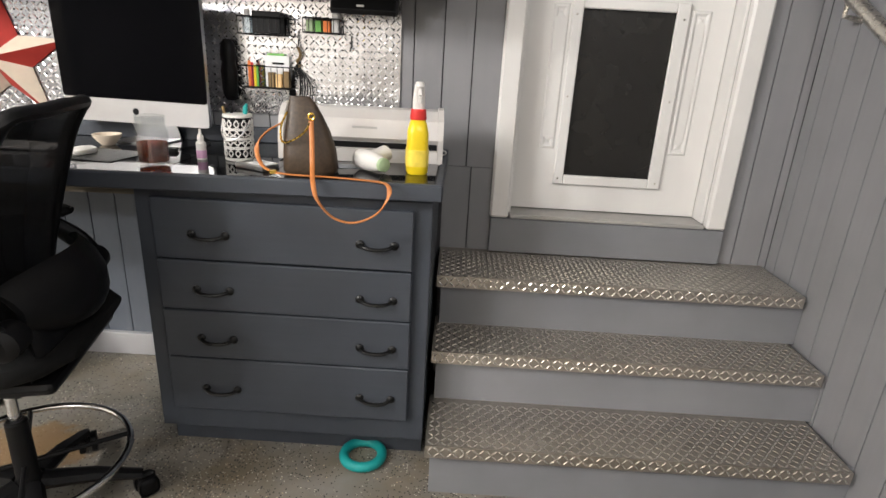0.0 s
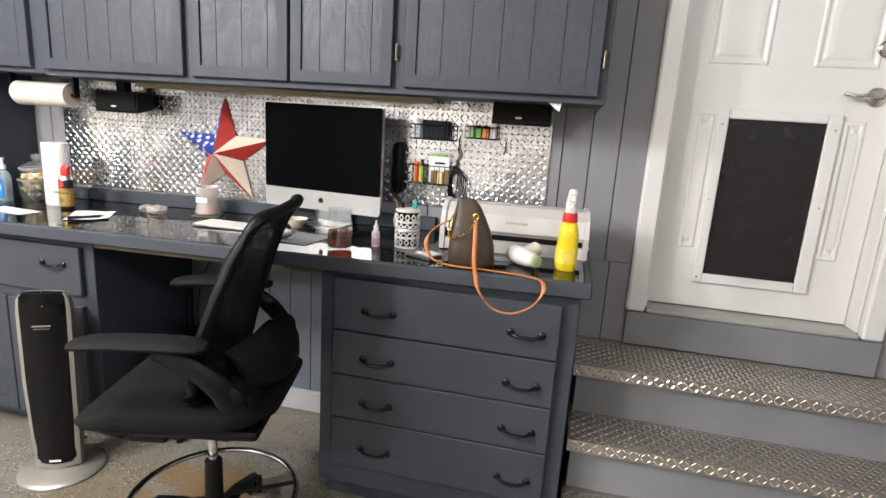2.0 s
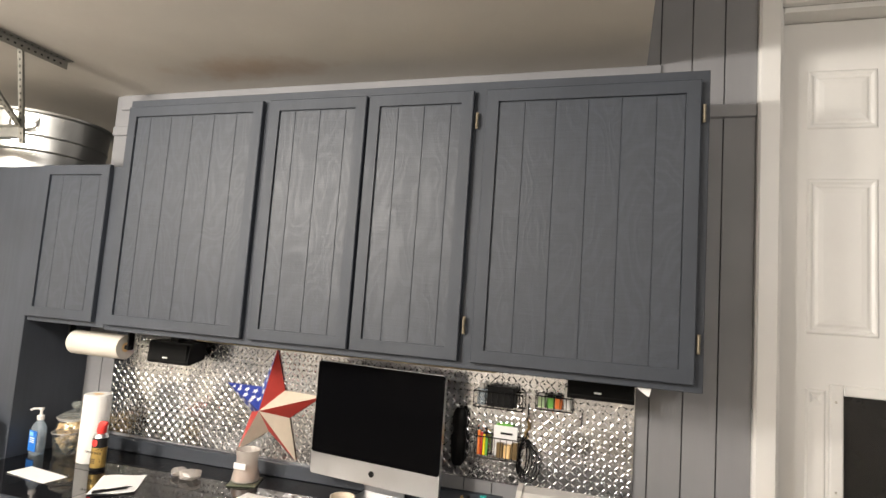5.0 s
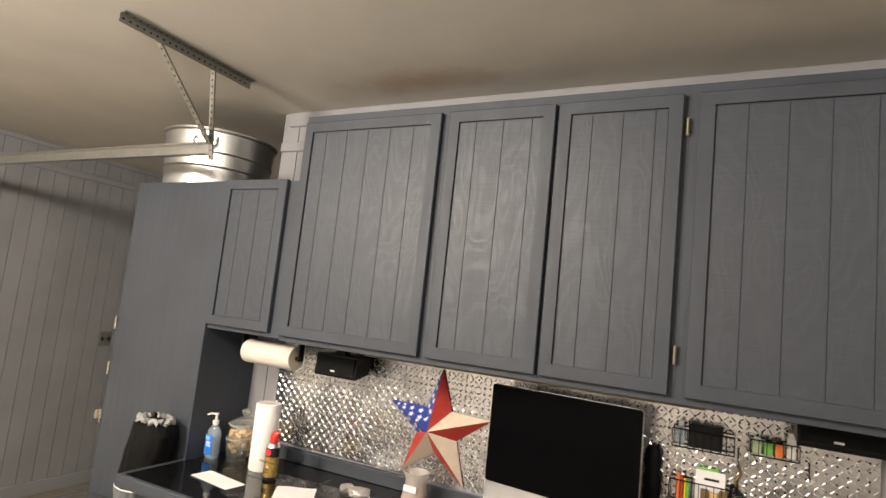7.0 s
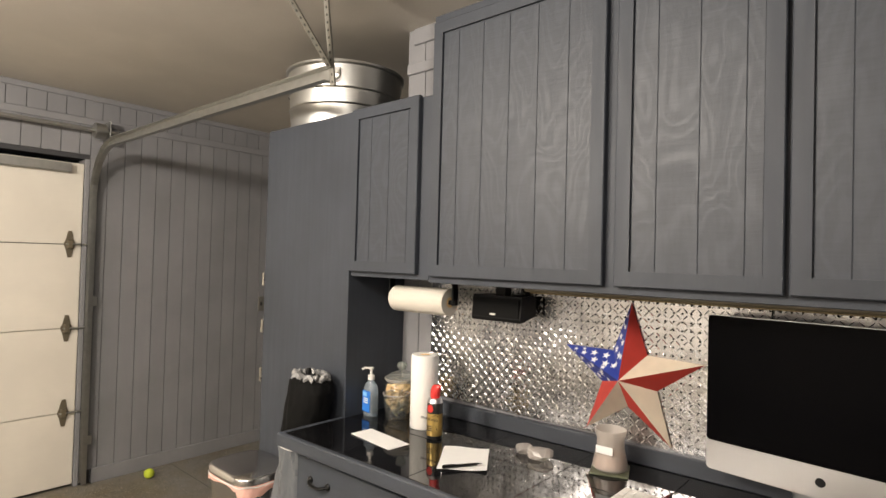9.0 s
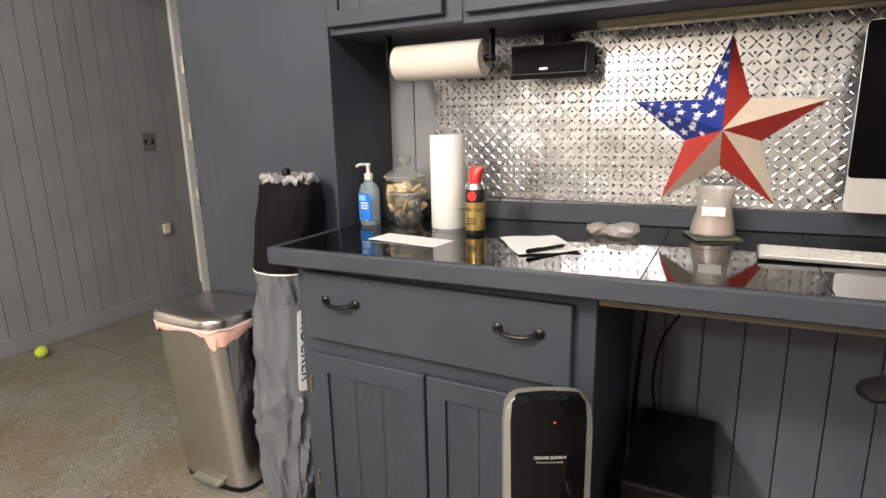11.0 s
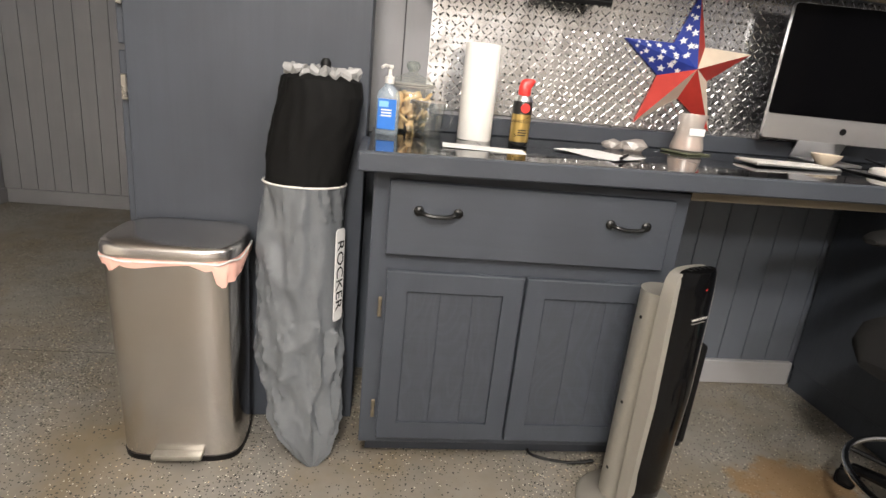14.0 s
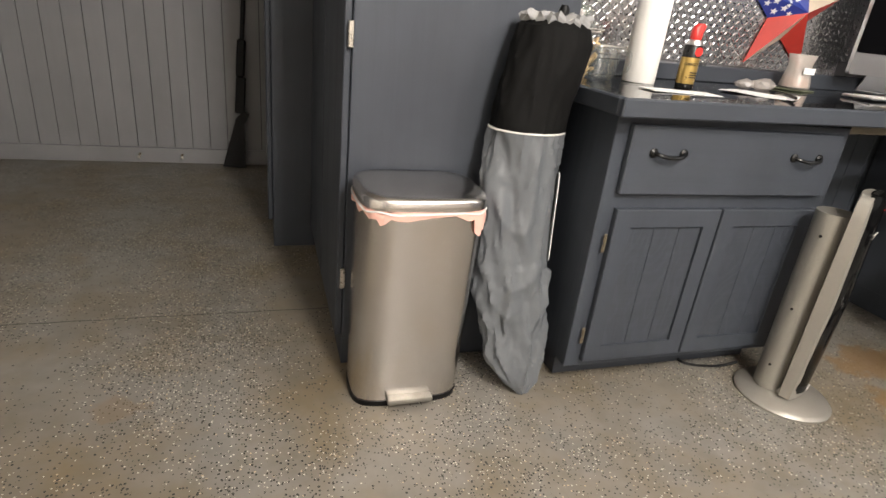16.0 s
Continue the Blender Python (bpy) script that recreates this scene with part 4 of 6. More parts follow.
# ---- office chair ----
def office_chair():
    ch = thing("office_chair", "black mesh drafting chair with armrests and chrome foot ring", "chair", (-1.075, 1.195, 0), 194)
    for k in range(5):
        a = radians(24 - 194 + 72 * k)
        c, s_ = math.cos(a), math.sin(a)
        pts = [(0.03 * c, 0.03 * s_, 0.115), (0.15 * c, 0.15 * s_, 0.10), (0.265 * c, 0.265 * s_, 0.068)]
        part("base_leg", tube(pts, [0.030, 0.024, 0.018], 8, flat=0.8), M_BLACK, ch, smooth=True)
        ca = part("caster", boxes((-0.028, 0.028, -0.026, -0.008, 0.002, 0.058), (-0.028, 0.028, 0.008, 0.026, 0.002, 0.058), bev=0.016, seg=3), M_BLACK, ch, smooth=True)
        ca.matrix_local = pose(0.272 * c, 0.272 * s_, 0, 0, 0, math.degrees(a) + 25)
        part("caster_hood", boxes((-0.02, 0.026, -0.007, 0.007, 0.028, 0.066), bev=0.005), M_BLACK, ca)
    part("column_sleeve", lathe([(0.036, 0.09), (0.036, 0.12), (0.028, 0.14), (0.026, 0.31), (0.021, 0.315)], 18), M_BLACK, ch, smooth=True)
    part("gas_lift", lathe([(0.014, 0.31), (0.014, 0.47)], 14), M_CHROME, ch, smooth=True)
    ring = [(0.248 * math.cos(radians(a)), 0.248 * math.sin(radians(a)), 0.185) for a in range(0, 360, 10)]
    fr = part("foot_ring", tube(ring, 0.0095, 10, closed=True), M_CHROME, ch, "chrome foot ring", True)
    for a in (20, 110, 200, 290):
        part("spoke", tube([(0.025 * math.cos(radians(a)), 0.025 * math.sin(radians(a)), 0.18), (0.245 * math.cos(radians(a)), 0.245 * math.sin(radians(a)), 0.185)], 0.007, 8), M_BLACK, fr)
    part("tilt_mechanism", boxes((-0.06, 0.16, -0.075, 0.075, 0.445, 0.505), bev=0.018, seg=2), M_BLACK, ch)
    part("tilt_box", boxes((0.09, 0.20, -0.10, 0.10, 0.42, 0.47), bev=0.01, seg=2), M_BLACK, ch)
    # waterfall seat cushion
    secs = []
    for i in range(11):
        u = i / 10
        x = -0.235 + 0.54 * u
        w = 0.235 + 0.02 * math.sin(u * math.pi)
        drop = -0.05 * max(0.0, (u - 0.7) / 0.3) ** 2 + 0.012 * (1 - u)
        ends = 0.35 + 0.65 * min(1.0, min(u, 1 - u) * 7)
        ring = []
        for k in range(20):
            a = 2 * math.pi * k / 20
            ca, sa = math.cos(a), math.sin(a)
            ring.append((x, w * ends ** 0.35 * math.copysign(abs(ca) ** 0.45, ca), 0.565 + drop + 0.042 * ends * math.copysign(abs(sa) ** 0.7, sa)))
        secs.append(ring)
    part("seat", loft(secs), M_FABRIC, ch, "charcoal fabric seat cushion", True)
    part("seat_pan", boxes((-0.2, 0.22, -0.2, 0.2, 0.5, 0.535), bev=0.015, seg=2), M_BLACK, ch)
    # backrest: S-shaped frame loop with a mesh skin

    def back(u, v):
        """A point of the back's surface; u across from -1 to 1, v up from 0 to 1."""
        w = 0.215 + 0.03 * math.sin(v * math.pi) - 0.03 * v
        x = -0.085 - 0.025 * v - 0.105 * max(0.0, v) ** 1.7 - 0.015 * max(0.0, v - 0.85) / 0.15 + 0.045 * u * u * (1 - 0.5 * v)
        return Vector((x, w * u, 0.625 + 0.482 * v))

    loop = [back(-1, i / 10) for i in range(11)] + [back(-0.5, 1.012), back(0, 1.02), back(0.5, 1.012)] + [back(1, 1 - i / 10) for i in range(11)] + [back(0.5, -0.02), back(0, -0.03), back(-0.5, -0.02)]
    part("back_frame", tube(smooth_path(loop, 3, True), 0.019, 10, closed=True, flat=0.8), M_BLACK, ch, smooth=True)
    bm = bmesh.new()
    nu, nv = 12, 18
    for dx in (0.0, -0.004):
        g = [[bm.verts.new(back(-0.96 + 1.92 * i / nu, j / nv) + Vector((dx, 0, 0))) for i in range(nu + 1)] for j in range(nv + 1)]
        for j in range(nv):
            for i in range(nu):
                bm.faces.new((g[j][i], g[j][i + 1], g[j + 1][i + 1], g[j + 1][i]))
    part("back_mesh", bm, M_MESHSEE, ch, "see-through black mesh back", True)
    # lumbar shell that stands clear of the mesh
    secs = []
    for k in range(17):
        t = -1 + 2 * k / 16
        ring = []
        for q in range(20):
            a = 2 * math.pi * q / 20
            h = math.copysign(abs(math.sin(a)) ** 0.6, math.sin(a))
            x = -0.218 + 0.085 * t * t + 0.018 * h - 0.030 * (1 - h * h) + 0.008 * math.cos(a)
            ring.append((x, 0.195 * t, 0.705 + (0.085 - 0.035 * abs(t) ** 3) * h))
        secs.append(ring)
    part("lumbar_shell", loft(secs), M_BLACK, ch, "curved black lumbar shell", True)
    # yoke that carries the back from under the seat
    secs = []
    for x, z, w, th, nx, nz in ((-0.135, 0.720, 0.150, 0.014, 1, 0.1), (-0.165, 0.660, 0.190, 0.020, 1, 0.0), (-0.178, 0.600, 0.200, 0.026, 1, -0.3), (-0.158, 0.538, 0.195, 0.028, 1, -0.9), (-0.115, 0.490, 0.170, 0.026, 0.5, -1), (-0.03, 0.468, 0.130, 0.022, 0.1, -1), (0.05, 0.468, 0.095, 0.016, 0, -1)):
        l = math.hypot(nx, nz)
        ring = []
        for q in range(20):
            a = 2 * math.pi * q / 20
            c, d = math.copysign(abs(math.cos(a)) ** 0.6, math.cos(a)), math.copysign(abs(math.sin(a)) ** 0.8, math.sin(a))
            ring.append((x + th * d * nx / l, w * c, z + th * d * nz / l))
        secs.append(ring)
    part("yoke", loft(secs), M_BLACK, ch, "broad curved yoke under the back", True)
    for sy in (-1, 1):
        post = smooth_path([(-0.155, sy * 0.250, 0.655), (-0.120, sy * 0.268, 0.705), (-0.06, sy * 0.274, 0.752), (0.02, sy * 0.272, 0.785)], 4)
        am = part("armrest_post", tube(post, [0.026 - 0.0007 * i for i in range(len(post))], 10, flat=1.3), M_BLACK, ch, smooth=True)
        part("armrest_pivot", lathe([(0.0, -0.03), (0.036, -0.03), (0.038, 0.0), (0.036, 0.028), (0.026, 0.034), (0.0, 0.035)], 18), M_BLACK, am, smooth=True).matrix_local = pose(-0.150, sy * 0.240, 0.665, -90 * sy)
        pad = [[(x, sy * 0.268 + 0.043 * w * math.cos(a), 0.802 + 0.018 * w * math.sin(a) + dz) for a in [2 * math.pi * k / 14 for k in range(14)]] for x, w, dz in ((-0.105, 0.45, 0.0), (-0.085, 0.9, 0.0), (-0.02, 1.0, 0.002), (0.11, 1.0, 0.0), (0.185, 0.92, -0.006), (0.218, 0.7, -0.012), (0.228, 0.35, -0.014))]
        part("arm_pad", loft(pad), M_MATT, am, "soft black arm pad", True)
        part("recline_knob", lathe([(0.0, 0.0), (0.016, 0.0), (0.016, 0.02), (0.0, 0.024)], 14), M_BLACK, ch, smooth=True).matrix_local = pose(-0.115, sy * 0.215, 0.735, -90 * sy)
    return ch


def mesh_material():
    m, nt, b = material("see_through_chair_mesh")
    b.inputs["Base Color"].default_value = (0.006, 0.006, 0.0065, 1)
    b.inputs["Roughness"].default_value = 0.85
    b.inputs["Specular IOR Level"].default_value = 0.2
    ch = nt.nodes.new("ShaderNodeTexChecker")
    ch.inputs["Scale"].default_value = 420
    nt.links.new(coords(nt), ch.inputs["Vector"])
    nt.links.new(ramp(nt, ch.outputs["Fac"], [(0.0, 0.92), (1.0, 0.62)]), b.inputs["Alpha"])
    return m


M_MESHSEE = mesh_material()
office_chair()


# ---- tower heater ----
def heater():
    h = thing("tower_heater", "silver and black ceramic tower heater standing on the floor", "heater", (-1.852, 1.368, 0), -63)
    h.scale = (0.84, 0.83, 0.965)
    part("base_plate", lathe([(0.170, 0.0), (0.172, 0.008), (0.158, 0.020), (0.06, 0.030), (0.05, 0.045), (0.0, 0.045)], 40), M_SILVER, h, "round silver base plate", True)
    # local +x is the front
    def hull(z, w, d0, d1, n=9):
        pts = []
        for k in range(n):
            t = -1 + 2 * k / (n - 1)
            pts.append((d1 - 0.022 * t * t, w * t, z))
        for k in range(n):
            t = 1 - 2 * k / (n - 1)
            pts.append((d0 + 0.01 * t * t, w * t, z))
        return pts
    def fz(v):
        return 0.035 + 0.695 * v
    bez = [hull(fz(v), w, -0.005, 0.062 + 0.012 * math.sin(v * 3.14)) for v, w in ((0, 0.088), (0.1, 0.092), (0.5, 0.10), (0.9, 0.102), (0.965, 0.097), (0.99, 0.085), (1.0, 0.07))]
    part("bezel", loft(bez), M_SILVER, h, "curved silver bezel", True)
    grl = []
    for v, w in ((0.03, 0.071), (0.06, 0.077), (0.5, 0.084), (0.93, 0.087), (0.985, 0.083), (1.004, 0.070)):
        grl.append(hull(fz(v), w, 0.02, 0.068 + 0.013 * math.sin(min(v, 1) * 3.14)))
    g = part("front_panel", loft(grl), M_BLACKG, h, "gloss black front panel", True)
    words("lettering", "CERAMIC ELEMENT", 0.0085, pose(0.0754, 0.0, 0.615, 90, 0, 90), M_WPLAST, g)
    part("badge", boxes((0.071, 0.0735, -0.022, 0.022, 0.066, 0.074)), M_WPLAST, g, "small pale maker's badge")
    part("display_strip", boxes((0.070, 0.0752, -0.03, 0.03, 0.6035, 0.6045)), M_SILVER, g)
    em, nt, b = material("red_led")
    b.inputs["Base Color"].default_value = (0.6, 0.02, 0.02, 1)
    b.inputs["Emission Color"].default_value = (1, 0.05, 0.03, 1)
    b.inputs["Emission Strength"].default_value = 1.2
    part("led", boxes((0.068, 0.0712, 0.006, 0.012, 0.687, 0.6895)), em, g, "lit red indicator")
    for k in range(5):
        part("button", boxes((0.028, 0.044, -0.048 + k * 0.022, -0.036 + k * 0.022, 0.7325, 0.7345)), M_BLACK, g)
    col = [[(-0.05 + (0.058 + 0.006 * v) * math.cos(a), 0.073 * (1 - 0.05 * v) * math.sin(a), 0.03 + 0.62 * v) for a in [2 * math.pi * k / 24 for k in range(24)]] for v in (0, 0.3, 0.6, 0.97, 1.0)]
    c = part("back_housing", loft(col), M_SILVER, h, "silver rounded back housing", True)
    for z in (0.12, 0.33, 0.58):
        part("screw", lathe([(0.005, 0), (0.0, 0.003)], 8), M_BLACK, c).matrix_local = pose(-0.06, -0.0715, z, 90)
    crd = thing("heater_cord", "black power cord looped on the floor", "cord", (0, 0, 0))
    part("cable", tube(smooth_path([(-1.90, 1.52, 0.03), (-1.97, 1.54, 0.006), (-2.06, 1.565, 0.006), (-2.08, 1.60, 0.006), (-2.02, 1.63, 0.006), (-1.93, 1.62, 0.006), (-1.86, 1.66, 0.006), (-1.80, 1.80, 0.006)], 6), 0.0045, 6), M_BLACK, crd, smooth=True)


heater()


# ---- bin ----
def trash_can():
    t = thing("trash_can", "brushed stainless pedal bin with a pink liner showing", "bin", (-3.082, 1.624, 0), 0)

    def plan(w, d, n=56):
        """Bowed rectangle with soft corners."""
        turns = [2 * math.pi * k / n for k in range(n)]
        return [(w / 2 * math.copysign(abs(math.cos(a)) ** 0.46, math.cos(a)), d / 2 * math.copysign(abs(math.sin(a)) ** 0.52, math.sin(a))) for a in turns]

    def ring(w, d, z, dy=0.0):
        return [(x, y + dy, z) for x, y in plan(w, d)]
    part("base", loft([ring(0.314, 0.202, 0.0, 0.006), ring(0.318, 0.207, 0.018, 0.006)]), M_BLACK, t, "black plastic foot", True)
    part("body", loft([ring(0.314, 0.202, 0.018, 0.006), ring(0.315, 0.228, 0.30, -0.003), ring(0.316, 0.252, 0.588, -0.014)]), M_STEEL, t, "brushed steel bin body", True)
    lidr = [ring(0.322, 0.264, 0.600, -0.012), ring(0.328, 0.270, 0.603, -0.012), ring(0.328, 0.270, 0.622, -0.012), ring(0.320, 0.262, 0.630, -0.012), ring(0.295, 0.238, 0.636, -0.012), ring(0.19, 0.14, 0.641, -0.012)]
    part("lid", loft(lidr), M_STEELH, t, "brushed steel lid", True)
    rnd = random.Random(4)
    base = plan(0.320, 0.260)
    n = len(base)
    bm = bmesh.new()
    rows = []
    for k, (z, out) in enumerate(((0.601, 0.0), (0.597, 0.005), (0.590, 0.005), (0.580, 0.003))):
        r = []
        for i, (x, y) in enumerate(base):
            hang = 0.008 * math.sin(i * 0.55) + 0.006 * math.sin(i * 1.7 + 1) + (0.035 if 0.11 < x < 0.17 and y < 0 else 0)
            l = math.hypot(x, y)
            o = out + 0.003 * math.sin(i * 2.3 + k)
            r.append(bm.verts.new((x * (1 + o / l), y * (1 + o / l) - 0.012, z - (hang * k / 3 if k else 0) - 0.003 * rnd.random())))
        rows.append(r)
    for a, b in zip(rows, rows[1:]):
        for i in range(n):
            bm.faces.new((a[i], a[(i + 1) % n], b[(i + 1) % n], b[i]))
    li = part("liner", bm, M_LINER, t, "pink and white liner folded over the rim", True)
    part("liner_edge", tube([(x * 1.03, y * 1.035 - 0.012, 0.596 + 0.003 * math.sin(i * 0.9)) for i, (x, y) in enumerate(base)], 0.0026, 6, closed=True), M_LINERW, li, smooth=True)
    part("pedal", boxes((-0.066, 0.066, -0.122, -0.085, 0.018, 0.036), bev=0.007, seg=2), M_BRACE, t, "steel foot pedal", True)


trash_can()


# ---- long bag leaning on the wardrobe ----
def storage_bag():
    b = thing("storage_bag", "long black and grey nylon bag leaning against the wardrobe side", "bag", (0, 0, 0))
    rnd = random.Random(7)
    # axis from the tip on the floor to the drawstring mouth
    stations = [(0.0, -2.724, 1.520, 0.016, 0.010), (0.035, -2.730, 1.530, 0.052, 0.024), (0.10, -2.748, 1.555, 0.084, 0.046), (0.22, -2.766, 1.585, 0.102, 0.062), (0.40, -2.784, 1.625, 0.113, 0.076), (0.62, -2.784, 1.650, 0.110, 0.080), (0.775, -2.780, 1.662, 0.103, 0.080)]
    top = [(0.779, -2.780, 1.662, 0.104, 0.081), (0.86, -2.770, 1.665, 0.106, 0.080), (0.94, -2.752, 1.666, 0.108, 0.080), (1.00, -2.742, 1.667, 0.106, 0.078), (1.038, -2.742, 1.668, 0.100, 0.072), (1.052, -2.742, 1.668, 0.078, 0.055)]

    def skin(rows, steps, wrinkle):
        out = []
        for i in range(len(rows) - 1):
            for k in range(steps):
                t = k / steps
                out.append([p + (q - p) * t for p, q in zip(rows[i], rows[i + 1])])
        out.append(list(rows[-1]))
        secs = []
        for z, x, y, rx, ry in out:
            ring = []
            for k in range(80):
                a = 2 * math.pi * k / 80
                q = Vector((math.cos(a) * 1.5, math.sin(a) * 1.5, 0)) + Vector((z * 2.2, -z * 3.4, z * 3.4 + 3.0))
                flat = 0.25 if abs(z - 0.54) < 0.15 and -1.0 < (a if a < 3.2 else a - 2 * math.pi) < 0.3 else 1.0
                f = 1 + flat * wrinkle * (1.5 if z < 0.42 else 0.85) * (0.42 - 1.1 * abs(noise.noise(q)) - 0.65 * abs(noise.noise(q * 2.3 + Vector((5, 1 + z * 9.0, 2)))) - 0.12 * abs(noise.noise(q * 6.0)))
                ring.append((x + rx * f * math.cos(a), y + ry * f * math.sin(a), max(z, 0.001)))
            secs.append(ring)
        return loft(secs)
    part("lower_sleeve", skin(stations, 26, 0.32), M_GREYBAG, b, "grey nylon lower sleeve", True)
    tp = part("upper_sleeve", skin(top, 10, 0.16), M_BLKBAG, b, "black nylon upper sleeve", True)
    part("piping", tube([(-2.780 + 0.107 * math.cos(a), 1.662 + 0.083 * math.sin(a), 0.777) for a in [2 * math.pi * k / 32 for k in range(32)]], 0.003, 6, closed=True), M_WPLAST, b, "white piping", True)
    rf = []
    for k in range(48):
        a = 2 * math.pi * k / 48
        r = 1 + 0.16 * math.sin(k * 2.6) + 0.08 * rnd.random()
        rf.append((-2.742 + 0.078 * r * math.cos(a), 1.668 + 0.05 * r * math.sin(a), 1.056 + 0.008 * math.sin(k * 1.9)))
    part("drawstring_ruff", tube(rf, 0.010, 6, closed=True, flat=1.3), plain("silver_grey_lining", (0.26, 0.26, 0.26), 0.5, 0, 0.3, 60), tp, "gathered silver-grey lining", True)
    part("cord_lock", lathe([(0.012, 0), (0.013, 0.02), (0.008, 0.03), (0.0, 0.03)], 10), M_BLACK, tp, smooth=True).matrix_local = pose(-2.735, 1.65, 1.060)
    # white tag with the lettering, running down the sleeve
    nx, ny = math.cos(radians(-22)), math.sin(radians(-22))
    lm = Matrix.Translation((-2.784 + 0.113 * nx, 1.645 + 0.092 * ny, 0.54)) @ Matrix(((-0.02, -ny, nx), (-0.10, nx, ny), (-0.995, -0.07, 0.07))).to_4x4()
    lab = part("label_patch", prism([(x, y) for x, y in rounded_rect(0.255, 0.05, 0.012, 3)], "z", 0, 0.002), M_PAPER, b, "white patch with dark lettering")
    lab.matrix_local = lm
    words("lettering", "ROCKER", 0.050, pose(0, 0, 0.0022), M_BLKBAG, lab)


storage_bag()

# ---- speaker under the desk ----
sw = thing("subwoofer", "black box speaker standing on the floor under the desk", "speaker", (0, 0, 0))
part("cabinet_box", boxes((-1.745, -1.545, 1.635, 2.03, 0.012, 0.365), bev=0.008, seg=2), M_BLACK, sw)
part("port", boxes((-1.725, -1.565, 1.630, 1.6345, 0.03, 0.12), bev=0.002), M_BLACKG, sw, "bass port opening")
part("badge", boxes((-1.675, -1.615, 1.6325, 1.6345, 0.150, 0.160)), M_SILVER, sw, "small silver maker's badge")
for fx in (-1.73, -1.565):
    for fy in (1.65, 2.0):
        part("foot", lathe([(0.014, 0), (0.014, 0.013)], 10), M_BLACK, sw).matrix_local = pose(fx, fy, 0)
cb = thing("desk_cables", "black cables hanging down the wall behind the desk", "cable", (0, 0, 0))
for pts in (((-1.60, 1.98, 0.872), (-1.62, 2.0, 0.75), (-1.70, 2.01, 0.60), (-1.72, 2.0, 0.46), (-1.70, 1.97, 0.37)), ((-1.735, 2.0, 0.87), (-1.75, 2.0, 0.65), (-1.765, 2.02, 0.4), (-1.765, 2.03, 0.06)), ((-1.72, 1.96, 0.868), (-1.755, 1.98, 0.6), (-1.77, 1.98, 0.3), (-1.765, 1.99, 0.05))):
    part("cable", tube(smooth_path(pts, 6), 0.004, 6), M_BLACK, cb, smooth=True)

# ---- chew ring, ball, door stops ----
rg = thing("dog_toy_ring", "teal ridged rubber chew ring on the floor", "dog toy", (-0.221, 1.508, 0.0))
pts = [(0.062 * math.cos(radians(a)), 0.062 * math.sin(radians(a)), 0.016) for a in range(0, 360, 5)]
part("ring", tube(pts, [0.0155 + 0.0012 * (k % 2) for k in range(72)], 12, closed=True), M_TEAL, rg, smooth=True)
tb = tagged(part("tennis_ball", lathe([(0, -0.033)] + [(0.033 * math.cos(radians(a)), 0.033 * math.sin(radians(a))) for a in range(-75, 76, 15)] + [(0, 0.033)], 20), M_FUZZ, None, "", True), "worn yellow-green tennis ball on the floor by the wall", "ball")
tb.location = (-4.84, 1.895, 0.033)
for x in (-4.19, -3.95):
    ds = thing("door_stop", "small dark spring door stop screwed to the baseboard", "door stop", (x, YF - 0.016, 0.055), 0, "door stops")
    part("spring", tube([(0, 0, 0), (0, -0.03, 0.0), (0.004, -0.055, -0.004)], 0.006, 8), M_WOODG, ds)
    part("tip", lathe([(0.009, 0), (0.009, 0.012), (0, 0.014)], 10), M_NICKEL, ds).matrix_local = pose(0.004, -0.052, -0.004, 90)

# long gun leaning in the corner
gn = thing("air_rifle", "black long gun leaning upright against the far wall", "rifle", (-3.60, YF - 0.07, 0.0))
gn.matrix_world = pose(-3.625, YF - 0.085, 0.004, -3.5, 4.0, 0) @ Matrix.Diagonal((1.5, 1.3, 1.0, 1))
part("stock", prism([(-0.055, 0.0), (0.035, 0.0), (0.03, 0.17), (0.022, 0.27), (0.03, 0.30), (0.04, 0.34), (0.018, 0.36), (-0.012, 0.30), (-0.02, 0.24)], "y", -0.018, 0.018), M_BLACK, gn)
part("receiver", boxes((-0.016, 0.022, -0.018, 0.018, 0.34, 0.56), bev=0.005), M_BLACK, gn)
part("fore_end", boxes((-0.018, 0.016, -0.02, 0.02, 0.56, 0.78), bev=0.008), M_BLACK, gn)
part("barrel", tube([(0.0, 0, 0.76), (0.0, 0, 1.02)], 0.009, 10), M_BLACK, gn, smooth=True)

# wall outlets on the west wall
M_BRASSY = plain("dull_plate_metal", (0.20, 0.19, 0.17), 0.4, 0.4, 0.1, 40)
for y, z, name, label in ((2.826, 1.13, "light_switch", "metal two-gang switch plate on the siding"), (2.869, 0.531, "power_outlet", "metal outlet with a pale plug adapter pushed in")):
    o = thing(name, label, name.replace("_", " "), (XL + 0.001, y, z))
    part("plate", boxes((0, 0.006, -0.046, 0.046, -0.058, 0.058), bev=0.002), M_BRASSY if name == "light_switch" else M_TRIM, o)
    if name == "light_switch":
        for yy in (-0.025, 0.025):
            part("switch", boxes((0.006, 0.016, yy - 0.006, yy + 0.006, -0.014, 0.014), bev=0.002), M_BLACK, o)
    else:
        part("adapter", boxes((0.006, 0.032, -0.03, 0.02, -0.03, 0.04), bev=0.006), M_CREAM, o, "cream plug adapter")

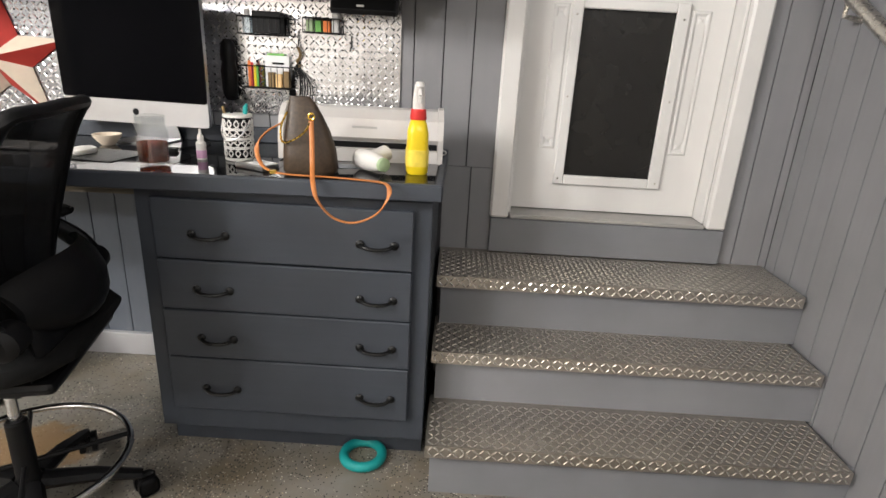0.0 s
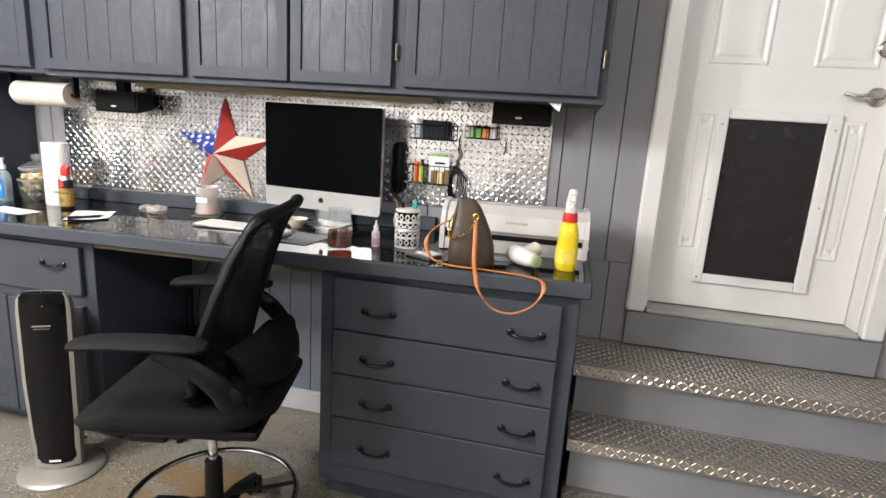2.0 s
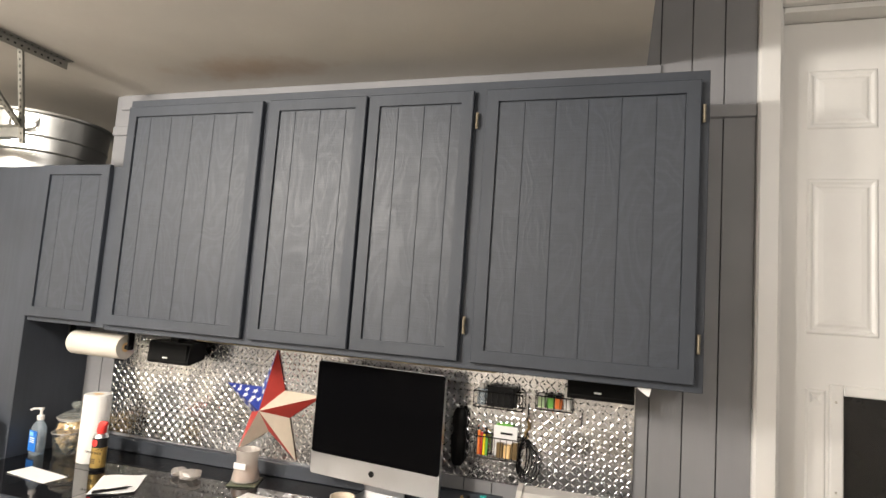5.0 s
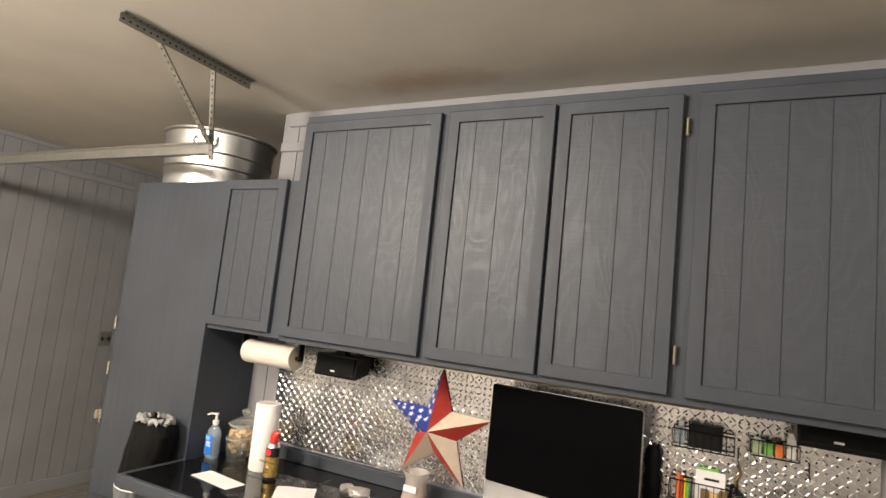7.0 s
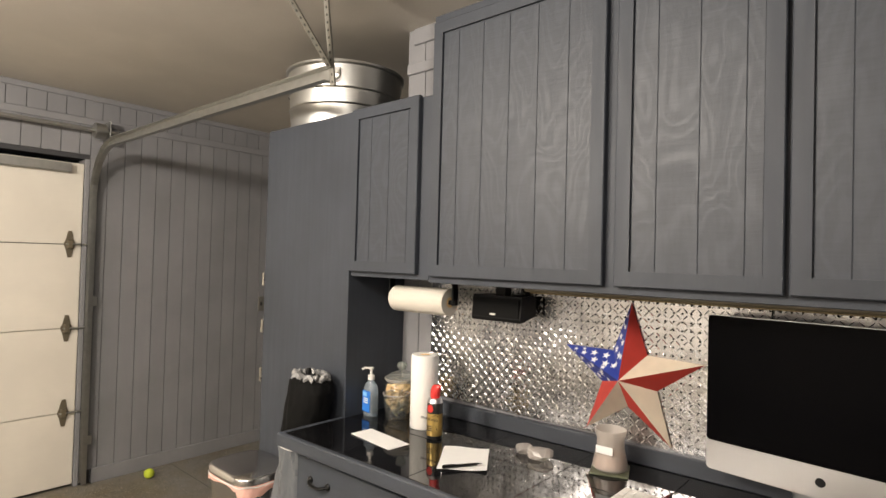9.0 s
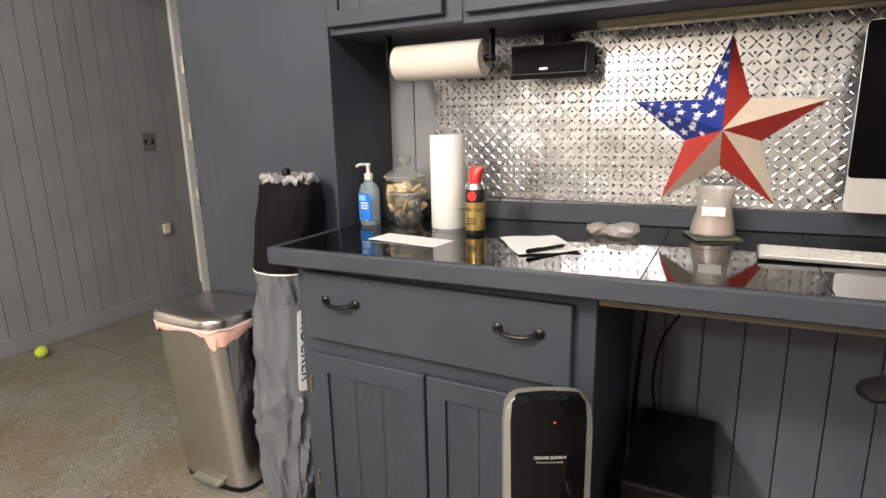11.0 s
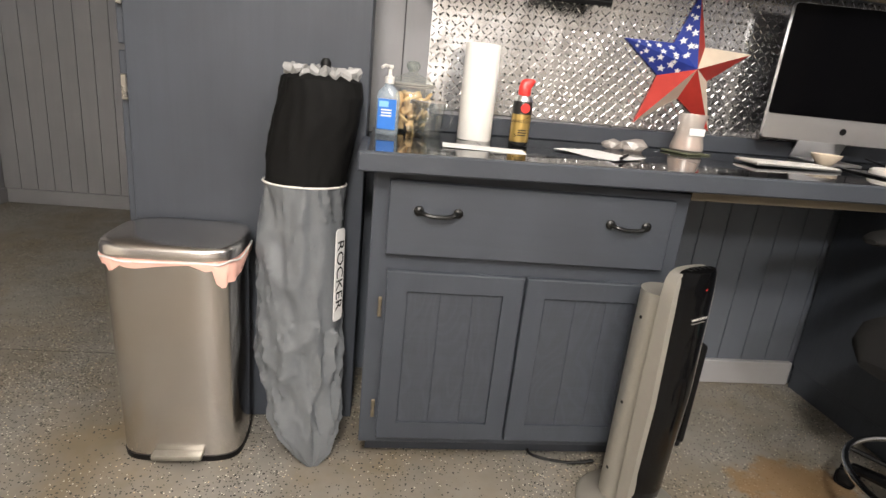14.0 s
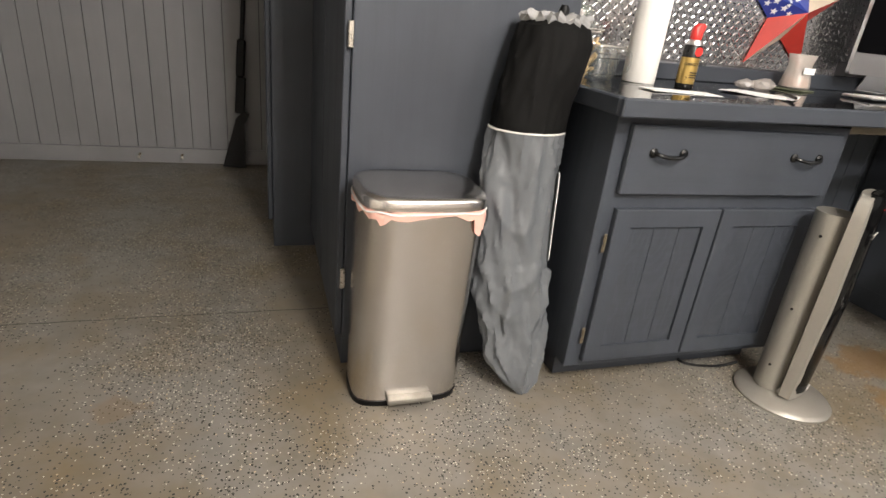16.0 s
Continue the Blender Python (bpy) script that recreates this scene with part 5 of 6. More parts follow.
# galvanised tub on the wardrobe
tbm = thing("metal_tub", "round galvanised washtub stored on top of the wardrobe", "tub", (-3.05, 2.045, 2.121))
prof = [(0.245, 0.0), (0.255, 0.008), (0.262, 0.10), (0.268, 0.105), (0.262, 0.11), (0.266, 0.17), (0.272, 0.175), (0.266, 0.18), (0.275, 0.275), (0.286, 0.282), (0.286, 0.292), (0.272, 0.292), (0.262, 0.18), (0.25, 0.02), (0.0, 0.015)]
part("body", lathe(prof, 48), M_GALV, tbm, smooth=True)
for a in (-55, 125):
    m = pose(0.276 * math.cos(radians(a)), 0.276 * math.sin(radians(a)), 0.225, 0, 0, a)
    hd = part("handle", tube(smooth_path([(0.004, -0.05, 0.015), (0.014, -0.05, -0.02), (0.016, 0, -0.036), (0.014, 0.05, -0.02), (0.004, 0.05, 0.015)], 4), 0.0055, 8), M_GALV, tbm, "drop handle", True)
    hd.matrix_local = m
    part("handle_plate", boxes((-0.004, 0.004, -0.055, 0.055, 0.005, 0.03), bev=0.002), M_GALV, hd)


# ---- things on and over the desk ----
def on_top(name, label, category, x, y, rz=0, group=""):
    return thing(name, label, category, (x, y, ctz(x)), rz, group)


# computer
mac = on_top("desktop_computer", "silver all-in-one computer with a dark switched-off screen", "computer", -1.07, 1.93, -6.5)
bz = ctz(-1.07)
bm = prism([(x, z + 0.275) for x, z in rounded_rect(0.528, 0.415, 0.012, 4)], "y", -0.012, 0.004)
part("body", bm, M_ALU, mac, "aluminium body with a pale chin", True)
part("screen", prism([(x, z + 0.3135) for x, z in rounded_rect(0.526, 0.336, 0.010, 4)], "y", -0.0145, -0.0122), M_SCREEN, mac, "black glass screen")
bulge = [[(0.24 * f * math.cos(a), 0.004 + d, 0.275 + 0.18 * f * math.sin(a)) for a in [2 * math.pi * k / 24 for k in range(24)]] for f, d in ((1.0, 0.0), (0.8, 0.015), (0.4, 0.03), (0.1, 0.034))]
part("back_shell", loft(bulge), M_ALU, mac, smooth=True)
st = part("stand", prism([(0.03, 0.16), (0.034, 0.16), (0.105, 0.004), (0.105, 0.0), (-0.03, 0.0), (-0.03, 0.005), (0.098, 0.006)], "x", -0.085, 0.085), M_ALU, mac, "bent aluminium foot")
part("logo", lathe([(0.011, 0), (0.011, 0.0012)], 16), M_BLACK, mac, "small dark round emblem").matrix_local = pose(0, -0.0121, 0.107, 90)

kb = on_top("keyboard", "slim white keyboard on the black worktop", "keyboard", -1.368, 1.752, -1)
part("plate", boxes((-0.135, 0.135, -0.058, 0.058, 0.0015, 0.009), bev=0.002), M_ALU, kb)
for r in range(5):
    n = (14, 14, 13, 12, 8)[4 - r] if r else 9
    w = 0.262 / n
    for i in range(n):
        part("key", boxes((-0.131 + i * w + 0.001, -0.131 + (i + 1) * w - 0.001, -0.053 + r * 0.0215, -0.034 + r * 0.0215, 0.009, 0.0115)), M_WPLAST, kb)
mp = on_top("mouse_mat", "thin black mouse mat", "mouse mat", -1.06, 1.675, -8)
part("mat", boxes((-0.11, 0.11, -0.09, 0.09, 0.0005, 0.003), bev=0.001), M_BLACK, mp)
ms = thing("mouse", "smooth white computer mouse on its mat", "mouse", (-1.115, 1.675, ctz(-1.115) + 0.003), 80)
part("shell", loft([[(0.055 * f * math.cos(a), 0.029 * f * math.sin(a), z) for a in [2 * math.pi * k / 24 for k in range(24)]] for f, z in ((0.94, 0.0), (1.0, 0.006), (0.93, 0.014), (0.7, 0.019), (0.3, 0.0215))]), M_WPLAST, ms, smooth=True)
bw = on_top("small_bowl", "little glazed cream bowl with dark rim", "bowl", -1.15, 1.865)
part("bowl", lathe([(0.02, 0.0), (0.024, 0.004), (0.042, 0.026), (0.045, 0.036), (0.041, 0.036), (0.036, 0.024), (0.0, 0.008)], 28), M_CREAM, bw, smooth=True)
hb = on_top("usb_adapter", "small white power adapter with black cable", "adapter", -0.965, 1.80, 15)
part("block", boxes((-0.018, 0.018, -0.014, 0.014, 0.0, 0.026), bev=0.004, seg=2), M_WPLAST, hb)
part("cable", tube(smooth_path([(0.018, 0, 0.012), (0.06, 0.01, 0.004), (0.12, 0.05, 0.004), (0.16, 0.11, 0.004), (0.13, 0.17, 0.02)], 5), 0.0022, 6), M_BLACK, hb)
part("hub", boxes((0.0, 0.085, -0.055, -0.02, 0.0, 0.014), bev=0.004), M_BLACK, hb, "black cable hub")


# drinks jar
def jar_of_tea():
    j = on_top("mason_jar", "glass preserving jar half full of amber tea", "jar", -0.838, 1.575)
    j.scale = (1.1, 1.1, 1.14)
    part("glass", lathe([(0.034, 0.0), (0.039, 0.006), (0.040, 0.085), (0.034, 0.096), (0.0345, 0.117), (0.0365, 0.118), (0.0365, 0.121), (0.0325, 0.121), (0.0318, 0.098), (0.037, 0.084), (0.036, 0.008), (0.0, 0.006)], 32), M_CLEAR, j, smooth=True)
    part("tea", lathe([(0.0, 0.0085), (0.0355, 0.0095), (0.0363, 0.056), (0.0, 0.056)], 32), M_TEA, j, "amber tea", True)
    for z in (0.102, 0.108, 0.113):
        part("thread", tube([(0.0352 * math.cos(radians(a)), 0.0352 * math.sin(radians(a)), z) for a in range(0, 360, 15)], 0.0012, 6, closed=True), M_CLEAR, j)


jar_of_tea()

dp = on_top("dropper_bottle", "small white dropper bottle with a lilac label", "bottle", -0.745, 1.675)
part("bottle", lathe([(0.014, 0), (0.0145, 0.004), (0.0145, 0.05), (0.009, 0.056), (0.0, 0.057)], 20), M_WPLAST, dp, smooth=True)
part("label", lathe([(0.0148, 0.006), (0.0149, 0.007), (0.0149, 0.028), (0.0148, 0.029)], 20), M_PINK, dp, "lilac label", True)
part("cap", lathe([(0.009, 0.057), (0.0095, 0.07), (0.004, 0.078), (0.003, 0.092), (0.0, 0.093)], 16), M_WPLAST, dp, smooth=True)

# pierced pen cup
pc = on_top("pen_cup", "white pierced-metal cup holding pens", "pen holder", -0.640, 1.705)
part("lining", lathe([(0.0385, 0.002), (0.0385, 0.128)], 28), M_BLACK, pc)
for z in (0.0, 0.062, 0.128):
    part("hoop", lathe([(0.0405, z), (0.043, z + 0.001), (0.043, z + 0.008), (0.0405, z + 0.009)], 36), M_WPLAST, pc, smooth=True)
SC = smooth_path([(-0.011, 0, -0.024), (-0.004, 0, -0.012), (-0.010, 0, -0.002), (-0.004, 0, 0.006), (0.006, 0, 0.0), (0.009, 0, 0.012), (0.001, 0, 0.020), (-0.009, 0, 0.024)], 4)
for k in range(12):
    for zc, fl in ((0.036, 1), (0.098, -1)):
        for mir in (1, -1):
            a = radians(30 * k)
            pts = [((0.0420) * math.cos(a + mir * p.x / 0.042), 0.0420 * math.sin(a + mir * p.x / 0.042), zc + fl * p.z) for p in SC]
            part("scroll", tube(pts, 0.0022, 5), M_WPLAST, pc)
part("bail_handle", tube(smooth_path([(-0.044, 0, 0.12), (-0.047, -0.01, 0.085), (-0.02, -0.045, 0.062), (0.02, -0.046, 0.075), (0.046, -0.01, 0.12)], 5), 0.0022, 6), M_ALU, pc)
for k, (mat, dx, dy, h) in enumerate(((M_TEAL, 0.022, 0.0, 0.168), (M_TEAL, 0.012, 0.015, 0.160), (M_BLACK, -0.018, 0.01, 0.155), (M_WOODG, -0.030, -0.004, 0.158))):
    part("pen", tube([(dx * 0.4, dy * 0.4, 0.01), (dx * 1.35, dy * 1.35, h)], 0.0048, 8), mat, pc, smooth=True)

# cutting machine
cm = on_top("cutting_machine", "long white craft cutting machine at the back of the desk", "craft cutter", -0.278, 1.825, 3.5)
cm.scale = (0.955, 1, 1)
bodyp = [(-0.075, 0.0), (0.09, 0.0), (0.09, 0.145), (0.06, 0.16), (-0.005, 0.158), (-0.05, 0.13), (-0.072, 0.075), (-0.06, 0.062), (-0.06, 0.042), (-0.075, 0.040)]
M_CUTTER = plain("off_white_housing", (0.60, 0.575, 0.55), 0.4, 0, 0.03, 50)
part("body", prism(bodyp, "x", -0.25, 0.25), M_CUTTER, cm, "off-white plastic housing")
for sx in (-1, 1):
    part("end_cap", prism([(a * 1.02, b * 1.01) for a, b in [(-0.075, 0.0), (0.09, 0.0), (0.09, 0.148), (0.06, 0.163), (-0.008, 0.161), (-0.054, 0.132), (-0.076, 0.075), (-0.078, 0.0)]], "x", sx * 0.2505, sx * 0.268), M_CUTTER, cm)
part("feed_slot", boxes((-0.248, 0.248, -0.0625, -0.0602, 0.043, 0.061)), M_BLACK, cm, "dark media slot")
part("maker_mark", boxes((-0.03, 0.05, -0.0612, -0.0588, 0.098, 0.106)), plain("pale_grey_print", (0.5, 0.49, 0.47), 0.4), cm, "pale embossed maker's mark").matrix_local = pose(0, 0.0, 0.003)
part("power_lead", tube(smooth_path([(0.268, 0.05, 0.03), (0.285, 0.055, 0.02), (0.27, 0.08, 0.006), (0.2, 0.10, 0.006)], 5), 0.0025, 6), M_WPLAST, cm)

# spray bottle
sb = on_top("spray_bottle", "yellow cleaner spray bottle with red collar and white trigger", "spray bottle", -0.088, 1.615, 100)
sb.scale = (0.95, 1.25, 0.93)


def squircle(w, d, z, n=24, p=0.6, dx=0.0):
    out = []
    for k in range(n):
        a = 2 * math.pi * k / n
        c, s_ = math.cos(a), math.sin(a)
        out.append((dx + w * math.copysign(abs(c) ** p, c), d * math.copysign(abs(s_) ** p, s_), z))
    return out


part("bottle", loft([squircle(0.035, 0.022, 0.0), squircle(0.038, 0.025, 0.006), squircle(0.038, 0.026, 0.06), squircle(0.032, 0.024, 0.10), squircle(0.034, 0.024, 0.125), squircle(0.026, 0.020, 0.150), squircle(0.016, 0.016, 0.165, p=0.9)]), M_YELLOW, sb, "bright yellow plastic bottle", True)
part("label", loft([squircle(0.0385, 0.0265, 0.025), squircle(0.0385, 0.0265, 0.075)]), plain("pale_lemon_label", (0.82, 0.64, 0.08), 0.35, 0, 0.2, 60), sb, "pale printed label", True)
part("collar", loft([squircle(0.019, 0.018, 0.163, p=0.9), squircle(0.020, 0.019, 0.168, p=0.9), squircle(0.017, 0.017, 0.195, p=0.9)]), M_REDP, sb, "red screw collar", True)
part("trigger_head", loft([squircle(0.015, 0.014, 0.195, p=0.8), squircle(0.016, 0.014, 0.225, p=0.7, dx=0.002), squircle(0.019, 0.012, 0.245, p=0.7, dx=-0.004), squircle(0.022, 0.011, 0.262, p=0.7, dx=-0.010), squircle(0.012, 0.008, 0.274, p=0.7, dx=-0.012)]), M_WPLAST, sb, "white spray head", True)
part("trigger", tube(smooth_path([(-0.028, 0, 0.252), (-0.036, 0, 0.238), (-0.030, 0, 0.215)], 4), 0.005, 6), M_WPLAST, sb)

# handbag with strap
hbag = on_top("handbag", "small brown bucket handbag with gold chain and tan strap", "handbag", -0.382, 1.565, 8)
hbag.scale = (1.12, 1.08, 1.03)
part("pouch", loft([squircle(0.062, 0.043, 0.0, p=0.5), squircle(0.067, 0.047, 0.010, p=0.5), squircle(0.064, 0.042, 0.06, p=0.55, dx=-0.002), squircle(0.055, 0.034, 0.11, p=0.6, dx=-0.007), squircle(0.044, 0.023, 0.150, p=0.7, dx=-0.013), squircle(0.033, 0.012, 0.182, p=0.8, dx=-0.018), squircle(0.024, 0.009, 0.200, p=0.9, dx=-0.024), squircle(0.019, 0.006, 0.200, p=0.9, dx=-0.024), squircle(0.022, 0.006, 0.182, p=0.9, dx=-0.018)]), M_LEATHER, hbag, "brown patterned canvas", True)
part("zip", tube([(-0.040, -0.002, 0.190), (0.004, -0.002, 0.190)], 0.0025, 6), M_GOLD, hbag)
ring = [(0.006 + 0.007 * math.cos(radians(a)), -0.034, 0.152 + 0.009 * math.sin(radians(a))) for a in range(0, 360, 30)]
part("ring", tube(ring, 0.0022, 6, closed=True), M_GOLD, hbag)
ch_pts = smooth_path([(0.006, -0.038, 0.146), (-0.004, -0.046, 0.120), (-0.024, -0.050, 0.10), (-0.052, -0.046, 0.085), (-0.066, -0.036, 0.09), (-0.066, -0.030, 0.125), (-0.052, -0.020, 0.160)], 5)
for k in range(len(ch_pts) - 1):
    a, b = ch_pts[k], ch_pts[k + 1]
    part("chain_link", tube([a.lerp(b, -0.15), a.lerp(b, 0.5) + Vector((0, -0.002 * (-1) ** k, 0.001)), a.lerp(b, 1.15)], 0.0026, 5), M_GOLD, hbag)
# tan strap: loops on the top, then over the front edge
edge = -0.16
sp_pts = [(0.006, -0.040, 0.142), (0.008, -0.052, 0.10), (0.010, -0.075, 0.03), (0.018, -0.142, 0.004), (0.03, -0.168, -0.035), (0.065, -0.173, -0.078), (0.115, -0.180, -0.088), (0.165, -0.187, -0.062), (0.190, -0.189, -0.020), (0.190, -0.172, 0.007), (0.16, -0.125, 0.006), (0.05, -0.085, 0.005), (-0.05, -0.07, 0.006), (-0.10, -0.045, 0.012), (-0.125, -0.02, 0.035), (-0.13, 0.0, 0.07), (-0.105, 0.0, 0.105), (-0.068, -0.005, 0.13)]
part("strap", tube(smooth_path(sp_pts, 5), 0.0058, 6, flat=0.45), M_STRAP, hbag, "tan leather strap", True)
part("buckle", boxes((-0.095, -0.075, -0.064, -0.046, 0.002, 0.014), bev=0.003), M_GOLD, hbag)

# flat things in front of the cup
rm = on_top("card_case", "flat grey metal card case with papers", "card case", -0.545, 1.585, -28)
part("case", boxes((-0.055, 0.055, -0.033, 0.033, 0.0, 0.014), bev=0.003), M_ALU, rm)
part("receipt", boxes((-0.02, 0.05, -0.02, 0.036, 0.0145, 0.0155)), M_PAPER, rm)
part("clip", lathe([(0.012, 0.015), (0.014, 0.022), (0.006, 0.03), (0, 0.031)], 12), M_CHROME, rm)
gun = on_top("heat_tool", "small white handheld craft tool with a pale green tip", "craft tool", -0.218, 1.60, -48)
gun.scale = (1.12, 1.12, 1.12)


def turned(rows, n=18):
    return loft([[(x, r * math.cos(a), 0.027 + r * math.sin(a)) for a in [2 * math.pi * k / n for k in range(n)]] for x, r in rows])


part("barrel", turned(((-0.055, 0.019), (-0.05, 0.025), (-0.01, 0.0265), (0.025, 0.023), (0.05, 0.0175))), M_WPLAST, gun, smooth=True)
part("end_plate", turned(((-0.058, 0.016), (-0.0552, 0.0188))), plain("navy_plastic", (0.02, 0.03, 0.06), 0.35), gun, "navy end plate", True)
part("tip", turned(((0.0505, 0.018), (0.060, 0.017), (0.062, 0.013))), M_PALEG, gun, "pale green tip", True)
part("grip", tube(smooth_path([(-0.02, 0.0, 0.028), (-0.022, 0.03, 0.032), (-0.026, 0.060, 0.040), (-0.027, 0.066, 0.042)], 3), [0.021] * 9 + [0.012], 12), M_WPLAST, gun, smooth=True)
cd = on_top("gift_card", "pale plastic card lying on the worktop", "card", -0.285, 1.665, 12)
part("card", boxes((-0.043, 0.043, -0.027, 0.027, 0.0003, 0.0015)), plain("pale_blue_card", (0.55, 0.60, 0.68), 0.3, 0, 0.15, 60), cd)

# papers
pn = on_top("note_paper", "loose white note sheet with a pen on it", "paper", -1.980, 1.705, -56)
bm = bmesh.new()
v = [[bm.verts.new((-0.105 + 0.21 * i / 8, -0.075 + 0.15 * j / 6, 0.0012 + 0.006 * (i / 8) ** 2 * (j / 6) + 0.0018 * math.sin(i * 0.9 + j))) for i in range(9)] for j in range(7)]
for j in range(6):
    for i in range(8):
        bm.faces.new((v[j][i], v[j][i + 1], v[j + 1][i + 1], v[j + 1][i]))
part("sheet", bm, M_PAPER, pn, smooth=True)
pe = thing("ballpoint_pen", "dark ballpoint pen lying on the note sheet", "pen", (-1.935, 1.635, ctz(-1.935) + 0.009), 58)
part("barrel", tube([(-0.06, 0, 0), (0.05, 0, 0)], 0.0045, 8), M_BLACK, pe, smooth=True)
part("tip", tube([(0.05, 0, 0), (0.066, 0, 0)], [0.0042, 0.001], 8), M_CHROME, pe, smooth=True)
part("clip", boxes((-0.058, -0.02, -0.001, 0.001, 0.0045, 0.0062)), M_CHROME, pe)
en = on_top("envelope", "white envelope lying on the black tiles", "envelope", -2.318, 1.655, -6)
part("envelope", boxes((-0.11, 0.11, -0.045, 0.045, 0.0003, 0.002), bev=0.0006), M_PAPER, en)
cr = on_top("crumpled_wrapper", "crumpled clear and white plastic wrapper", "wrapper", -1.825, 1.87)
rnd = random.Random(11)
for k, (dx, dy, s_) in enumerate(((0.02, 0.0, 0.036), (-0.045, 0.012, 0.028))):
    bm = bmesh.new()
    bmesh.ops.create_icosphere(bm, subdivisions=2, radius=s_)
    for vv in bm.verts:
        f = 1 + 0.35 * noise.noise(vv.co * 60 + Vector((k, 0, 0))) + 0.2 * (rnd.random() - 0.5)
        vv.co = Vector((vv.co.x * f * 1.25, vv.co.y * f, max(0.0, (vv.co.z * f) * 0.6 + s_ * 0.5)))
    part("wad", bm, M_FROST, cr).location = (dx, dy, 0.0)

# candle on a coaster
cn = on_top("jar_candle", "frosted glass jar candle with peach wax", "candle", -1.598, 1.93)
part("glass", lathe([(0.045, 0.006), (0.052, 0.012), (0.050, 0.03), (0.040, 0.07), (0.040, 0.095), (0.047, 0.125), (0.044, 0.125), (0.037, 0.095), (0.037, 0.07), (0.046, 0.03), (0.046, 0.014), (0.0, 0.012)], 32), M_FROST, cn, smooth=True)
part("wax", lathe([(0.0, 0.0135), (0.045, 0.0145), (0.0445, 0.03), (0.040, 0.048), (0.0, 0.048)], 28), M_WAX, cn, "peach wax", True)
part("label", boxes((-0.026, 0.026, -0.0455, -0.0435, 0.060, 0.082)), M_PAPER, cn, "small white label")
cs = on_top("coaster", "dark square coaster under the candle", "coaster", -1.598, 1.93, 20)
part("pad", boxes((-0.055, 0.055, -0.055, 0.055, 0.0, 0.0055), bev=0.0015), plain("mottled_green_coaster", (0.10, 0.11, 0.07), 0.5, 0, 0.4, 40), cs)

# can of lubricant
sc = on_top("aerosol_can", "black and gold aerosol can with a red spray cap", "spray can", -2.192, 1.80)
part("can", lathe([(0.026, 0.0), (0.0275, 0.003), (0.0275, 0.125), (0.022, 0.138), (0.012, 0.142), (0.0, 0.142)], 28), M_CANB, sc, "black printed can", True)
part("shoulder", lathe([(0.0278, 0.1255), (0.0225, 0.1385), (0.0125, 0.1425)], 28), M_ALU, sc, "bare metal shoulder", True)
part("gold_band", lathe([(0.0277, 0.012), (0.0278, 0.013), (0.0278, 0.088), (0.0277, 0.089)], 28), M_CANG, sc, "gold printed band", True)
part("emblem", lathe([(0.0135, 0), (0.0135, 0.0015)], 20), M_REDP, sc, "red round emblem").matrix_local = pose(0.002, -0.0265, 0.107, 90)
words("lettering", "GARAGE DOOR", 0.0112, pose(0.0, -0.0283, 0.070, 90), M_CANB, sc)
for z in (0.030, 0.037, 0.044):
    part("print_line", boxes((-0.012, 0.012, -0.0284, -0.0272, z, z + 0.003)), M_CANB, sc)
part("cap", loft([squircle(0.015, 0.015, 0.139, p=1.0), squircle(0.018, 0.017, 0.146, p=1.0), squircle(0.018, 0.015, 0.162, p=0.9), squircle(0.020, 0.012, 0.174, p=0.8, dx=0.004), squircle(0.020, 0.010, 0.182, p=0.8, dx=0.008), squircle(0.013, 0.007, 0.187, p=0.8, dx=0.009)]), M_REDP, sc, "red spray cap", True)

# paper towels: one standing, one hung under the cupboard


def towel(parent, r, h, mat, core=0.02):
    part("roll", lathe([(core, 0.0), (r - 0.002, 0.0), (r, 0.003), (r, h - 0.003), (r - 0.002, h), (core, h), (core, 0.0)], 40), mat, parent, smooth=True)
    part("core", lathe([(core - 0.0015, 0.001), (core, 0.001), (core, h - 0.001), (core - 0.0015, h - 0.001)], 20), M_BISCUIT, parent, "brown cardboard core")


tr = on_top("paper_towel_roll", "white paper towel roll standing on the worktop", "paper towel", -2.312, 1.872, 0, "paper towels")
towel(tr, 0.0515, 0.272, M_TOWEL)
tr2 = thing("paper_towel_roll", "paper towel roll hung under the narrow cupboard, toned down for shade", "paper towel", (-2.465, 1.865, 1.380), 0, "paper towels")
tr2.matrix_world = pose(-2.465, 1.865, 1.380, 0, 90, 0)
# cream tone puts the shade under the cupboard into the paper colour
towel(tr2, 0.05, 0.275, plain("shade_toned_paper_towel", (0.64, 0.60, 0.53), 0.9, 0, 0.06, 300, 0.6))
th = thing("towel_holder", "dark rod and brackets holding the hanging paper roll", "towel holder", (0, 0, 0))
part("rod", tube([(-2.50, 1.865, 1.38), (-2.16, 1.865, 1.38)], 0.009, 10), M_BLACK, th, smooth=True)
for x in (-2.495, -2.168):
    part("bracket", boxes((x - 0.004, x + 0.004, 1.85, 1.88, 1.37, 1.466 if x < -2.21 else 1.456), bev=0.002), M_BLACK, th)

# hand gel
hg = on_top("hand_sanitizer", "clear pump bottle of hand gel with a blue label", "pump bottle", -2.575, 1.84, -8)
part("bottle", loft([squircle(0.030, 0.019, 0.0), squircle(0.033, 0.021, 0.005), squircle(0.033, 0.021, 0.105), squircle(0.028, 0.018, 0.122), squircle(0.013, 0.012, 0.136, p=0.9), squircle(0.012, 0.012, 0.142, p=0.9)]), M_GEL, hg, "clear gel in a clear bottle", True)
part("label", boxes((-0.026, 0.026, -0.0228, -0.0213, 0.016, 0.100), bev=0.0006), M_LBLUE, hg, "blue printed label")
